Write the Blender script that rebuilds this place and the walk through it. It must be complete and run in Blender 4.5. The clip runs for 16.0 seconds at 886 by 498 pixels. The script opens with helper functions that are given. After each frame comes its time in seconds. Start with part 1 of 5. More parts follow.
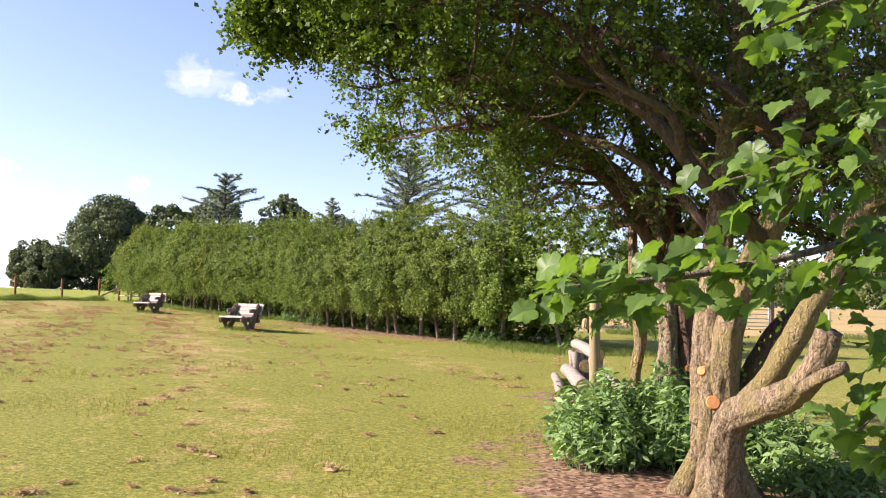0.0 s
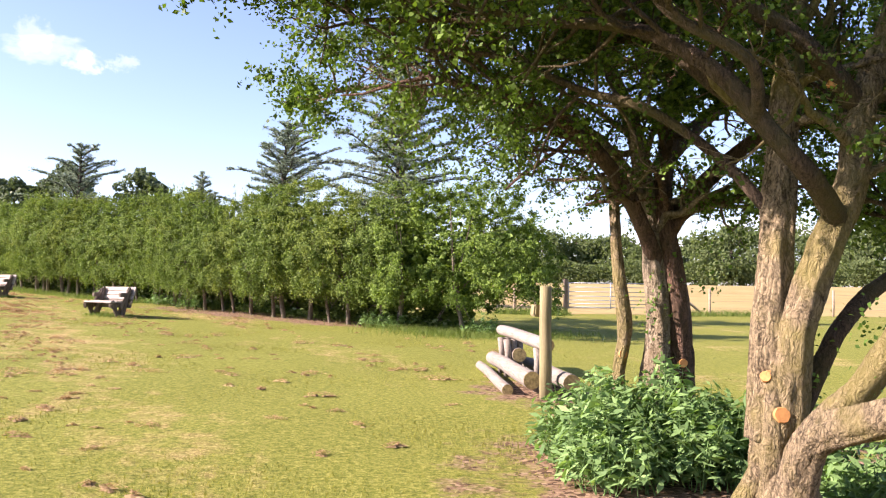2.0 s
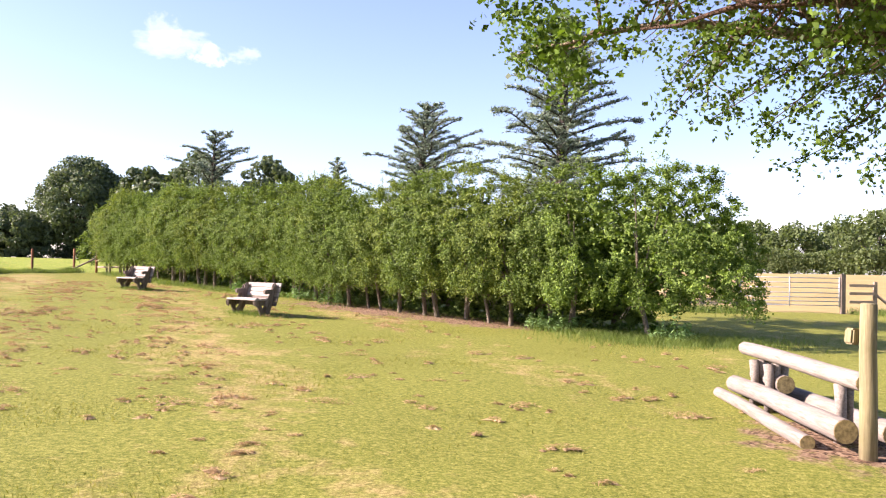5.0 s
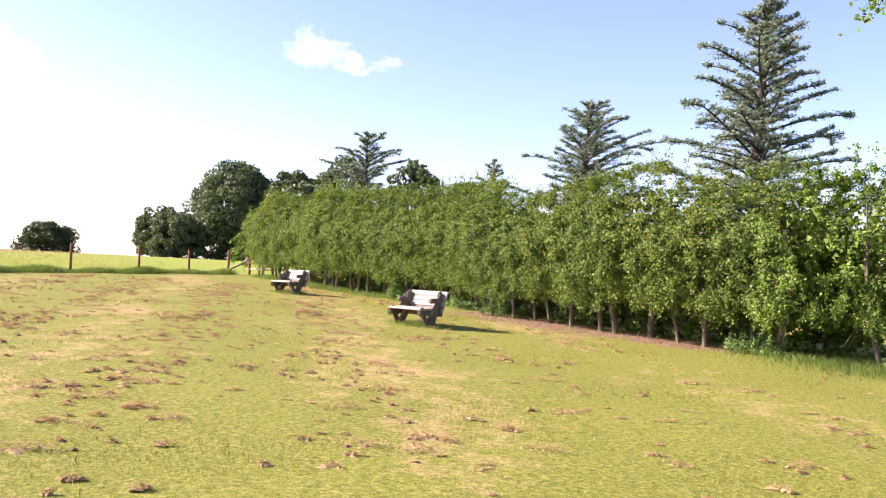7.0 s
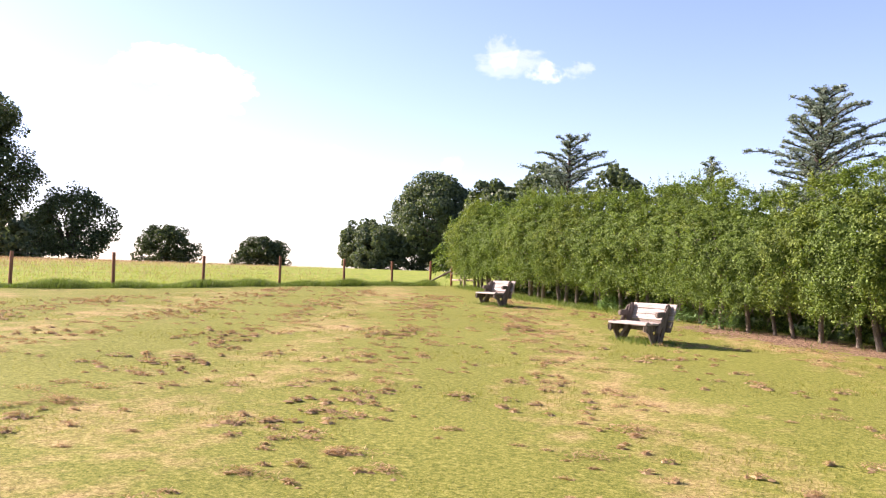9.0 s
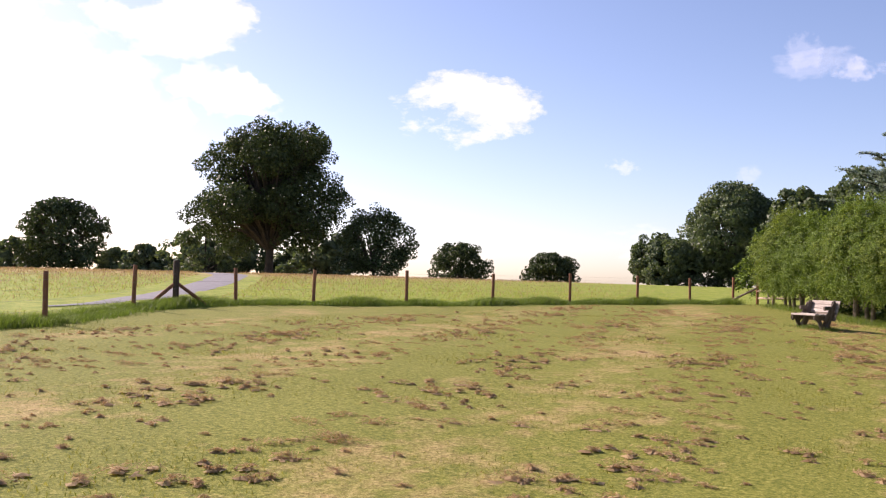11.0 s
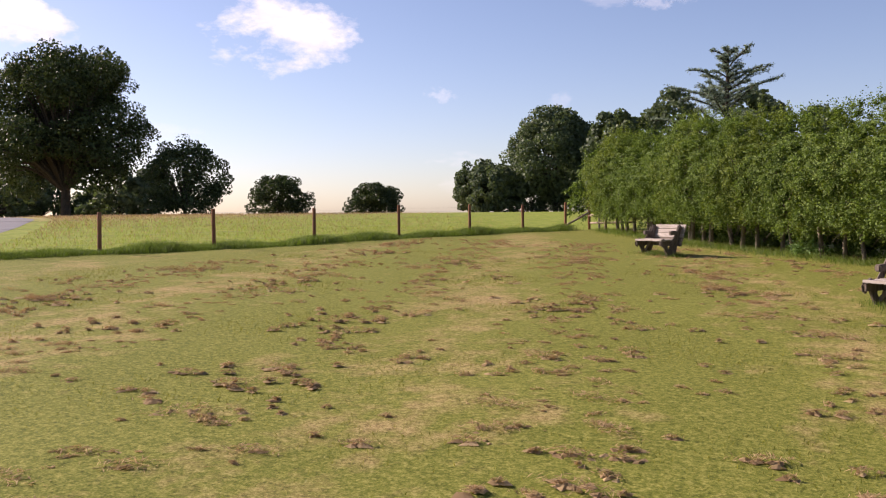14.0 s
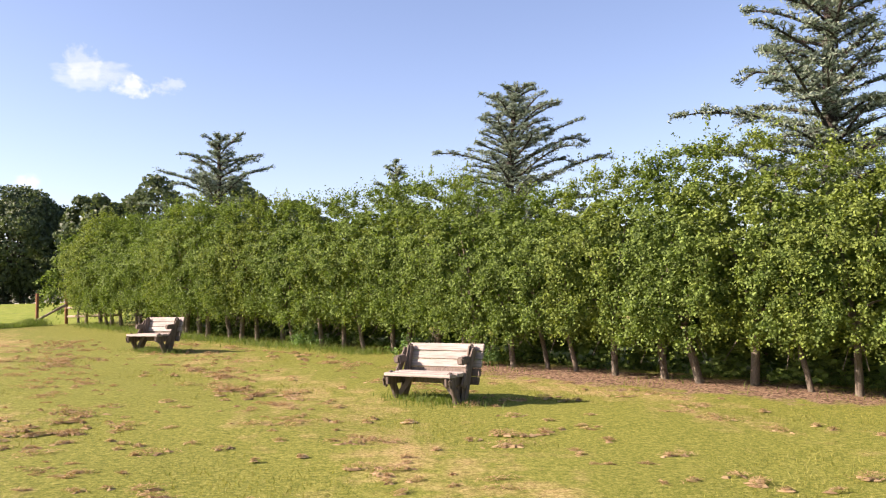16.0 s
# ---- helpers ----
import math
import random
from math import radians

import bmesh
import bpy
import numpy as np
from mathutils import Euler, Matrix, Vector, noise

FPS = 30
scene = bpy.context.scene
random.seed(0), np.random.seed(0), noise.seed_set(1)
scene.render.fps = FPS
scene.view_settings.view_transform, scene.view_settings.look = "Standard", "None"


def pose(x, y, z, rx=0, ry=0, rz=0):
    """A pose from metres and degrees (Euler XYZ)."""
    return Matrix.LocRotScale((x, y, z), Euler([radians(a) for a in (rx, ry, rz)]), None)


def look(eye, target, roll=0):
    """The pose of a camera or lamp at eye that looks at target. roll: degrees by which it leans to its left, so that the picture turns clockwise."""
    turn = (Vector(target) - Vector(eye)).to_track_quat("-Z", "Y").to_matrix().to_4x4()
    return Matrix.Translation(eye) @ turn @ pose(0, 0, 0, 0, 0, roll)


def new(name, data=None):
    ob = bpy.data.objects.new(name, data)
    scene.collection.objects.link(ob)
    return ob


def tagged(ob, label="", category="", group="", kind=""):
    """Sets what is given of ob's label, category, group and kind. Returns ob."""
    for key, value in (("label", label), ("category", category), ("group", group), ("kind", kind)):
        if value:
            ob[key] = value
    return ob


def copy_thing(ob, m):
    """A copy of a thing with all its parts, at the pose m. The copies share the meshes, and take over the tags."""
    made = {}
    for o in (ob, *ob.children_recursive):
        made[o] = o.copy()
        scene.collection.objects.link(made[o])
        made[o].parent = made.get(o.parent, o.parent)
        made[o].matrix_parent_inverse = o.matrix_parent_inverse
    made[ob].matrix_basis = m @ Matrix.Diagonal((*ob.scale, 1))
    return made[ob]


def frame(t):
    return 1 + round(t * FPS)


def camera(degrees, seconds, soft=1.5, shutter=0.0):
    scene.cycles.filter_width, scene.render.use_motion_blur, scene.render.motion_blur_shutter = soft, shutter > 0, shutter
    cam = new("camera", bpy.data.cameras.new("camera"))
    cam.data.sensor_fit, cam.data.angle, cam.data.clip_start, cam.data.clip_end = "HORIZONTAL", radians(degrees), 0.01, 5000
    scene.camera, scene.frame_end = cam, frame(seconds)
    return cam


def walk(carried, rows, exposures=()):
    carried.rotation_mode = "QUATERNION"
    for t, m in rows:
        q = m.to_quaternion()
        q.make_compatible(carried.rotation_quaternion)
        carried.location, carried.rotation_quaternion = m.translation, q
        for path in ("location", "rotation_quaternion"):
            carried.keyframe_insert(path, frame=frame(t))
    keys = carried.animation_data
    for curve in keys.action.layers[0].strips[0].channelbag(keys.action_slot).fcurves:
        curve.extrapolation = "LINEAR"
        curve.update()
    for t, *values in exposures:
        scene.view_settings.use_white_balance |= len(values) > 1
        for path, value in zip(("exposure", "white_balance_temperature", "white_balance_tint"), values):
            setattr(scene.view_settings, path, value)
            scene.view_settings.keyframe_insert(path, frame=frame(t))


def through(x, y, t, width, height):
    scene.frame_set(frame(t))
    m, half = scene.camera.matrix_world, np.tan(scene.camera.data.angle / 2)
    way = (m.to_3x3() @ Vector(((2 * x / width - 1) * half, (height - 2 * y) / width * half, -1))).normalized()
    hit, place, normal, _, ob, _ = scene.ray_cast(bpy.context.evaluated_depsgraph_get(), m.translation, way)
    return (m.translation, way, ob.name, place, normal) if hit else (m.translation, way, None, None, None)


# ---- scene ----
cam = camera(53.0, 16.0, soft=1.15)
EXPOSURES = [(0.0, 1.51, 6700, 31), (2.0, 1.74, 6700, 31), (4.0, 1.78, 6700, 32), (7.0, 1.79, 6700, 34), (9.0, 1.64, 6700, 34), (10.2, 1.30, 6750, 33), (12.4, 0.71, 6850, 30), (14.0, 0.71, 6900, 30), (15.0, 1.17, 7050, 29), (16.0, 1.43, 7150, 29)]
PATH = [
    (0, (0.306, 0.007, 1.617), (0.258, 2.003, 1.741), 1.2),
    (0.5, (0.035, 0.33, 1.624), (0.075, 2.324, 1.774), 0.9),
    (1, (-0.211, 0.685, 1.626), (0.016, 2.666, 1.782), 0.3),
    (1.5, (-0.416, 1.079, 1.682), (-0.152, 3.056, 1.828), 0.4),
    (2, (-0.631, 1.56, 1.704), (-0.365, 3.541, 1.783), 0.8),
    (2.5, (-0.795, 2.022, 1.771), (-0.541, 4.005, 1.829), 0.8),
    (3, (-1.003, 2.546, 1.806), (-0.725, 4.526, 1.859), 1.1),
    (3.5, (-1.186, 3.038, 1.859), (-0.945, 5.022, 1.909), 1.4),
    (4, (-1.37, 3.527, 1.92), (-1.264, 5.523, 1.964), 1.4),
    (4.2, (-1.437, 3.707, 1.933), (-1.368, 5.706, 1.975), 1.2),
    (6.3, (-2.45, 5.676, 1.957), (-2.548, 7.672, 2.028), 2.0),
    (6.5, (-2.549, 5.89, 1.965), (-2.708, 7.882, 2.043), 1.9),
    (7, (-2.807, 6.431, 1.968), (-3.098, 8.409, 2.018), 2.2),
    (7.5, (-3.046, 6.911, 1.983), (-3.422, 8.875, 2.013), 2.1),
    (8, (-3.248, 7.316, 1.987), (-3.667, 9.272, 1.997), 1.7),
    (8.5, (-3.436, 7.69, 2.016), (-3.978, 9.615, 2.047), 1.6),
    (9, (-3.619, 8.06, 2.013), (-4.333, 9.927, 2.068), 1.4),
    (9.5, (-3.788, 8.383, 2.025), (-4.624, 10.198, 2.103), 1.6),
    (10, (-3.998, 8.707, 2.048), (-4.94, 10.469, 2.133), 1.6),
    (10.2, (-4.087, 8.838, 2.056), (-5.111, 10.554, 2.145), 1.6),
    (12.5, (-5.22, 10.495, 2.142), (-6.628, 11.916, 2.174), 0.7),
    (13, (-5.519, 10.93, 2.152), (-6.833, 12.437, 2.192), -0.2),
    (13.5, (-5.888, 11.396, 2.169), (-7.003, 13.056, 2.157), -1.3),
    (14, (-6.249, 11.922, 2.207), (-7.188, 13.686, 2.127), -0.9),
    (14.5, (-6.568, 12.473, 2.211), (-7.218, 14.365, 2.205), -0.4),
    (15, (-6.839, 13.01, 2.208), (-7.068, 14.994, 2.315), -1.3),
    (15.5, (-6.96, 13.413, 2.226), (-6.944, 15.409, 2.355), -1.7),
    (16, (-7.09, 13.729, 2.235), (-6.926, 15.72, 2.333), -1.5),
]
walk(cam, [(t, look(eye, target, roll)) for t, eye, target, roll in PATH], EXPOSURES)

# ---- light ----
SUN_YAW, SUN_ELEV = 92.0, 29.0          # degrees to the left of +y, and above the horizon
world = bpy.data.worlds.new("sky")
scene.world = world
world.use_nodes = True
wn = world.node_tree.nodes
sky = wn.new("ShaderNodeTexSky")
sky.sky_type, sky.sun_disc = "NISHITA", False
sky.sun_elevation, sky.sun_rotation = radians(SUN_ELEV), radians(-SUN_YAW)
sky.air_density, sky.dust_density, sky.ozone_density = 0.85, 0.7, 2.4
wn["Background"].inputs["Strength"].default_value = 0.092
world.node_tree.links.new(sky.outputs[0], wn["Background"].inputs["Color"])
sun = new("sun", bpy.data.lights.new("sun", "SUN"))
sun.data.energy, sun.data.angle, sun.data.color = 5.0, radians(0.6), (1.0, 0.94, 0.84)
sdir = Vector((-math.sin(radians(SUN_YAW)) * math.cos(radians(SUN_ELEV)), math.cos(radians(SUN_YAW)) * math.cos(radians(SUN_ELEV)), math.sin(radians(SUN_ELEV))))
sun.matrix_world = look(sdir * 60, (0, 0, 0))

rng = np.random.default_rng(7)


# ---- the lie of the land ----
def land(x, y):
    x, y = np.asarray(x, float), np.asarray(y, float)
    xs = np.where(x < 2, x, 2 + 3 * (1 - np.exp(-np.maximum(x - 2, 0) / 3)))
    p = 0.12 - 0.028 * xs + 0.0165 * y
    d = np.hypot(x + 4, y - 22)
    s = np.clip((d - 32) / 70, 0, 1)
    s = s * s * (3 - 2 * s)
    return p + (2.0 - p) * s


FENCE = [(-21.2, 13.0), (-22.5, 18.4), (-25.4, 22.2), (-26.2, 24.0), (-26.1, 26.0), (-25.2, 28.3), (-23.9, 31.2), (-23.1, 34.9), (-22.3, 38.8), (-21.2, 42.2), (-20.2, 45.0), (-19.2, 47.2)]
HEDGE = [(3.3, 24.0), (-0.3, 26.9), (-3.6, 30.1), (-6.9, 34.7), (-11.6, 39.6), (-17.2, 47.6)]


def poly_at(line, s):
    """A point and the direction at the share s of a polyline."""
    pts = [Vector(p) for p in line]
    ls = [(b - a).length for a, b in zip(pts, pts[1:])]
    d = s * sum(ls)
    for a, b, l in zip(pts, pts[1:], ls):
        if d <= l or b is pts[-1]:
            return a + (b - a) * (d / l), (b - a).normalized()
        d -= l


def poly_dist(line, x, y):
    """Distance from points to a polyline, and on which side (positive: right of its direction)."""
    best, side = np.full(np.shape(x), 1e9), np.zeros(np.shape(x))
    for (ax, ay), (bx, by) in zip(line, line[1:]):
        ux, uy = bx - ax, by - ay
        k = np.clip(((x - ax) * ux + (y - ay) * uy) / (ux * ux + uy * uy), 0, 1)
        d = np.hypot(x - ax - k * ux, y - ay - k * uy)
        cr = (x - ax) * uy - (y - ay) * ux
        side = np.where(d < best, np.sign(cr), side)
        best = np.minimum(best, d)
    return best, side


# ---- materials ----
def material(name, rough=0.8):
    m = bpy.data.materials.new(name)
    m.use_nodes = True
    b = m.node_tree.nodes["Principled BSDF"]
    b.inputs["Roughness"].default_value = rough
    b.inputs["Specular IOR Level"].default_value = 0.25
    return m, m.node_tree.nodes, m.node_tree.links, b


def coords(n, l, scale=(1, 1, 1), space="Object"):
    tc, mp = n.new("ShaderNodeTexCoord"), n.new("ShaderNodeMapping")
    mp.inputs["Scale"].default_value = scale
    l.new(tc.outputs[space], mp.inputs["Vector"])
    return mp.outputs["Vector"]


def tex_noise(n, l, vec, scale, detail=4.0, rough=0.6):
    t = n.new("ShaderNodeTexNoise")
    t.inputs["Scale"].default_value, t.inputs["Detail"].default_value, t.inputs["Roughness"].default_value = scale, detail, rough
    l.new(vec, t.inputs["Vector"])
    return t.outputs["Fac"]


def ramp(n, l, fac, stops):
    r = n.new("ShaderNodeValToRGB")
    e = r.color_ramp.elements
    while len(e) < len(stops):
        e.new(0.5)
    for el, (p, c) in zip(e, stops):
        el.position, el.color = p, (*c, 1)
    l.new(fac, r.inputs["Fac"])
    return r.outputs["Color"]


def mix(n, l, fac, a, b, blend="MIX"):
    m = n.new("ShaderNodeMix")
    m.data_type, m.blend_type = "RGBA", blend
    for sock, val in ((m.inputs["Factor"], fac), (m.inputs["A"], a), (m.inputs["B"], b)):
        if hasattr(val, "links"):
            l.new(val, sock)
        else:
            sock.default_value = val if sock.type == "VALUE" else (*val, 1)
    return m.outputs["Result"]


def math_node(n, l, op, a, b=0.0, clamp=False):
    m = n.new("ShaderNodeMath")
    m.operation, m.use_clamp = op, clamp
    for sock, val in zip(m.inputs, (a, b)):
        if hasattr(val, "links"):
            l.new(val, sock)
        else:
            sock.default_value = val
    return m.outputs[0]


def bump(n, l, b, height, strength, distance):
    k = n.new("ShaderNodeBump")
    k.inputs["Strength"].default_value, k.inputs["Distance"].default_value = strength, distance
    l.new(height, k.inputs["Height"])
    l.new(k.outputs["Normal"], b.inputs["Normal"])


def leaf_material(name, dark, light, through, gloss=0.45, translucent=0.35):
    """Leaves, each of its own shade, that let some light through."""
    m, n, l, b = material(name, gloss)
    g = n.new("ShaderNodeNewGeometry")
    vec = coords(n, l)
    patch = tex_noise(n, l, vec, 0.9, 2)
    f = math_node(n, l, "ADD", math_node(n, l, "MULTIPLY", g.outputs["Random Per Island"], 0.6), math_node(n, l, "MULTIPLY", patch, 0.5))
    c = ramp(n, l, f, [(0.15, dark), (0.55, tuple((p + q) / 2 for p, q in zip(dark, light))), (0.95, light)])
    l.new(c, b.inputs["Base Color"])
    b.inputs["Specular IOR Level"].default_value = 0.15
    t = n.new("ShaderNodeBsdfTranslucent")
    l.new(mix(n, l, 1.0, c, through, "MULTIPLY"), t.inputs["Color"])
    ms = n.new("ShaderNodeMixShader")
    ms.inputs["Fac"].default_value = translucent
    l.new(b.outputs[0], ms.inputs[1]), l.new(t.outputs[0], ms.inputs[2])
    l.new(ms.outputs[0], n["Material Output"].inputs["Surface"])
    return m


def bark_material(name, dark, light, moss=None, scale=1.0):
    m, n, l, b = material(name, 0.9)
    # long scales parted by cracks that wander
    warp = n.new("ShaderNodeTexNoise")
    warp.inputs["Scale"].default_value = 9 * scale
    l.new(coords(n, l), warp.inputs["Vector"])
    vec = mix(n, l, 0.12 / scale, coords(n, l, (1, 1, 0.15)), warp.outputs["Color"])
    cells = n.new("ShaderNodeTexVoronoi")
    cells.feature = "DISTANCE_TO_EDGE"
    cells.inputs["Scale"].default_value = 38 * scale
    l.new(vec, cells.inputs["Vector"])
    crack = ramp(n, l, cells.outputs["Distance"], [(0.0, (0, 0, 0)), (0.28, (1, 1, 1))])
    ridges = tex_noise(n, l, coords(n, l, (15 * scale, 15 * scale, 3.0 * scale)), 2.0, 8, 0.72)
    ridges = math_node(n, l, "ADD", math_node(n, l, "MULTIPLY", ridges, 0.85), math_node(n, l, "MULTIPLY", crack, 0.16))
    fine = tex_noise(n, l, coords(n, l), 60 * scale, 4)
    c = ramp(n, l, ridges, [(0.36, dark), (0.52, tuple(0.55 * p + 0.45 * q for p, q in zip(light, dark))), (0.70, light)])
    c = mix(n, l, 0.25, c, ramp(n, l, fine, [(0.3, dark), (0.7, light)]))
    if moss:
        patch = tex_noise(n, l, coords(n, l), 2.2, 4)
        c = mix(n, l, ramp(n, l, patch, [(0.44, (0, 0, 0)), (0.62, (0.7, 0.7, 0.7))]), c, moss)
    l.new(c, b.inputs["Base Color"])
    bump(n, l, b, math_node(n, l, "ADD", ridges, math_node(n, l, "MULTIPLY", fine, 0.2)), 1.0, 0.06 / scale)
    return m


def wood_material(name, dark, light, green=None, axis=0):
    """Weathered sawn timber or logs, grain along one axis."""
    m, n, l, b = material(name, 0.85)
    sc = [14.0, 14.0, 14.0]
    sc[axis] = 0.8
    grain = tex_noise(n, l, coords(n, l, sc), 3.0, 6, 0.7)
    big = tex_noise(n, l, coords(n, l), 3.0, 3)
    o = n.new("ShaderNodeObjectInfo")
    c = ramp(n, l, grain, [(0.28, dark), (0.6, light), (0.8, tuple(min(1, v * 1.15) for v in light))])
    c = mix(n, l, ramp(n, l, big, [(0.45, (0, 0, 0)), (0.75, (0.5, 0.5, 0.5))]), c, green or dark)
    c = mix(n, l, math_node(n, l, "MULTIPLY", o.outputs["Random"], 0.3), c, dark)
    l.new(c, b.inputs["Base Color"])
    bump(n, l, b, grain, 0.5, 0.006)
    return m


def plain(name, colour, rough=0.6, metal=0.0, vary=0.15, scale=8.0):
    m, n, l, b = material(name, rough)
    f = tex_noise(n, l, coords(n, l), scale, 5)
    l.new(ramp(n, l, f, [(0.3, tuple(c * (1 - vary) for c in colour)), (0.7, tuple(min(1, c * (1 + vary)) for c in colour))]), b.inputs["Base Color"])
    b.inputs["Metallic"].default_value = metal
    return m


def ground_material():
    m, n, l, b = material("turf_and_soil", 0.95)
    b.inputs["Specular IOR Level"].default_value = 0.1
    vec = coords(n, l)

    def attr(name):
        a = n.new("ShaderNodeAttribute")
        a.attribute_name = name
        return a.outputs["Fac"]

    fine = math_node(n, l, "ADD", math_node(n, l, "MULTIPLY", tex_noise(n, l, vec, 55, 5, 0.75), 0.55), math_node(n, l, "MULTIPLY", tex_noise(n, l, vec, 19, 4, 0.7), 0.45))
    mid = tex_noise(n, l, vec, 2.1, 6, 0.68)
    wide = tex_noise(n, l, vec, 0.35, 4)
    streak = tex_noise(n, l, coords(n, l, (1.6, 0.25, 1)), 1.6, 5, 0.6)
    green = ramp(n, l, fine, [(0.38, (0.060, 0.074, 0.012)), (0.5, (0.164, 0.177, 0.028)), (0.62, (0.345, 0.312, 0.088))])
    dry = ramp(n, l, fine, [(0.39, (0.16, 0.10, 0.042)), (0.51, (0.41, 0.285, 0.125)), (0.62, (0.60, 0.45, 0.225))])
    d = math_node(n, l, "ADD", math_node(n, l, "MULTIPLY", mid, 0.55), math_node(n, l, "MULTIPLY", streak, 0.35))
    d = math_node(n, l, "ADD", d, math_node(n, l, "MULTIPLY", wide, 0.35))
    d = math_node(n, l, "ADD", d, math_node(n, l, "MULTIPLY", attr("dry"), 0.35))
    lawn = mix(n, l, ramp(n, l, d, [(0.79, (0, 0, 0)), (0.95, (0.75, 0.75, 0.75)), (1.0, (0.9, 0.9, 0.9))]), green, dry)
    # rough pasture, ripe crop, bark mulch
    past = ramp(n, l, math_node(n, l, "ADD", math_node(n, l, "MULTIPLY", fine, 0.6), math_node(n, l, "MULTIPLY", mid, 0.4)), [(0.38, (0.09, 0.14, 0.015)), (0.5, (0.20, 0.25, 0.035)), (0.62, (0.38, 0.36, 0.10))])
    crop = ramp(n, l, math_node(n, l, "ADD", math_node(n, l, "MULTIPLY", fine, 0.4), math_node(n, l, "MULTIPLY", wide, 0.6)), [(0.3, (0.27, 0.20, 0.08)), (0.7, (0.40, 0.31, 0.135))])
    chips = n.new("ShaderNodeTexVoronoi")
    chips.inputs["Scale"].default_value = 26
    l.new(vec, chips.inputs["Vector"])
    mulch = ramp(n, l, chips.outputs["Color"], [(0.2, (0.06, 0.035, 0.02)), (0.5, (0.19, 0.115, 0.07)), (0.9, (0.36, 0.25, 0.16))])
    edge = math_node(n, l, "MULTIPLY", math_node(n, l, "SUBTRACT", mid, 0.5), 1.4)

    def zone(name, base, col):
        f = math_node(n, l, "ADD", attr(name), edge)
        f = ramp(n, l, f, [(0.42, (0, 0, 0)), (0.62, (1, 1, 1))])
        return mix(n, l, f, base, col)

    c = zone("rough", lawn, past)
    c = zone("crop", c, crop)
    c = zone("mulch", c, mulch)
    l.new(c, b.inputs["Base Color"])
    bump(n, l, b, math_node(n, l, "ADD", math_node(n, l, "MULTIPLY", fine, 0.6), mid), 0.55, 0.035)
    return m


M_GROUND = ground_material()
M_LEAF_TREE = leaf_material("tree_leaves", (0.020, 0.042, 0.009), (0.150, 0.235, 0.042), (1.5, 1.7, 0.5), 0.5, 0.26)
M_LEAF_NEAR = leaf_material("broad_leaves", (0.05, 0.10, 0.025), (0.13, 0.22, 0.05), (1.5, 1.6, 0.5), 0.4, 0.45)
M_LEAF_HEDGE = leaf_material("hedge_leaves", (0.034, 0.062, 0.015), (0.208, 0.292, 0.067), (1.4, 1.5, 0.5), 0.62, 0.25)
M_LEAF_HEDGE2 = leaf_material("hedge_leaves_yellow", (0.044, 0.072, 0.016), (0.245, 0.318, 0.067), (1.4, 1.4, 0.5), 0.62, 0.25)
M_LEAF_END = leaf_material("end_tree_leaves", (0.050, 0.088, 0.020), (0.225, 0.325, 0.068), (1.4, 1.5, 0.5), 0.62, 0.28)
M_LEAF_OAK = leaf_material("oak_leaves", (0.028, 0.044, 0.018), (0.085, 0.115, 0.045), (1.2, 1.3, 0.6), 0.5, 0.15)
M_LEAF_FAR = leaf_material("distant_leaves", (0.055, 0.080, 0.045), (0.15, 0.19, 0.10), (1.2, 1.3, 0.6), 0.5, 0.22)
M_LEAF_WOODS = leaf_material("woodland_leaves", (0.085, 0.12, 0.05), (0.15, 0.19, 0.08), (1.2, 1.3, 0.6), 0.8, 0.42)
M_LEAF_CEDAR = leaf_material("cedar_needles", (0.10, 0.14, 0.095), (0.30, 0.36, 0.255), (1.1, 1.2, 0.9), 0.6, 0.2)
M_NETTLE = leaf_material("weed_leaves", (0.070, 0.135, 0.046), (0.235, 0.37, 0.13), (1.3, 1.4, 0.6), 0.6, 0.3)
M_GRASS = leaf_material("grass_blades", (0.106, 0.128, 0.018), (0.34, 0.314, 0.088), (1.3, 1.3, 0.5), 0.5, 0.3)
M_VERGE = leaf_material("verge_blades", (0.055, 0.085, 0.016), (0.185, 0.24, 0.060), (1.3, 1.5, 0.5), 0.6, 0.3)
M_PASTURE = leaf_material("pasture_blades", (0.13, 0.175, 0.02), (0.36, 0.39, 0.07), (1.3, 1.4, 0.5), 0.6, 0.35)
M_STRAW = leaf_material("dry_stalks", (0.24, 0.16, 0.085), (0.50, 0.37, 0.22), (1.2, 1.1, 0.8), 0.8, 0.25)
M_HAY = leaf_material("hay_strands", (0.21, 0.135, 0.066), (0.57, 0.42, 0.225), (1.2, 1.0, 0.7), 0.9, 0.3)
M_BARK = bark_material("tree_bark", (0.024, 0.016, 0.009), (0.45, 0.345, 0.205), (0.22, 0.185, 0.055))
# brown bark of the upper limbs, with the crown's shade put into its colour
M_BARK_SHADED = bark_material("shaded_limb_bark", (0.018, 0.012, 0.008), (0.17, 0.115, 0.075), (0.10, 0.085, 0.03), 1.4)
M_BARK_GREY = bark_material("grey_dead_bark", (0.035, 0.026, 0.016), (0.46, 0.37, 0.25), (0.18, 0.13, 0.07))
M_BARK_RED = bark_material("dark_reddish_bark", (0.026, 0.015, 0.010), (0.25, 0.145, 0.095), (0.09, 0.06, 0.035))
M_BARK_HEDGE = bark_material("hedge_bark", (0.07, 0.055, 0.04), (0.30, 0.25, 0.18), None, 2.0)
M_BARK_FAR = bark_material("distant_bark", (0.035, 0.028, 0.022), (0.11, 0.09, 0.07), None, 0.5)
M_CUT = plain("fresh_cut_wood", (0.50, 0.235, 0.08), 0.7, 0, 0.2, 30)
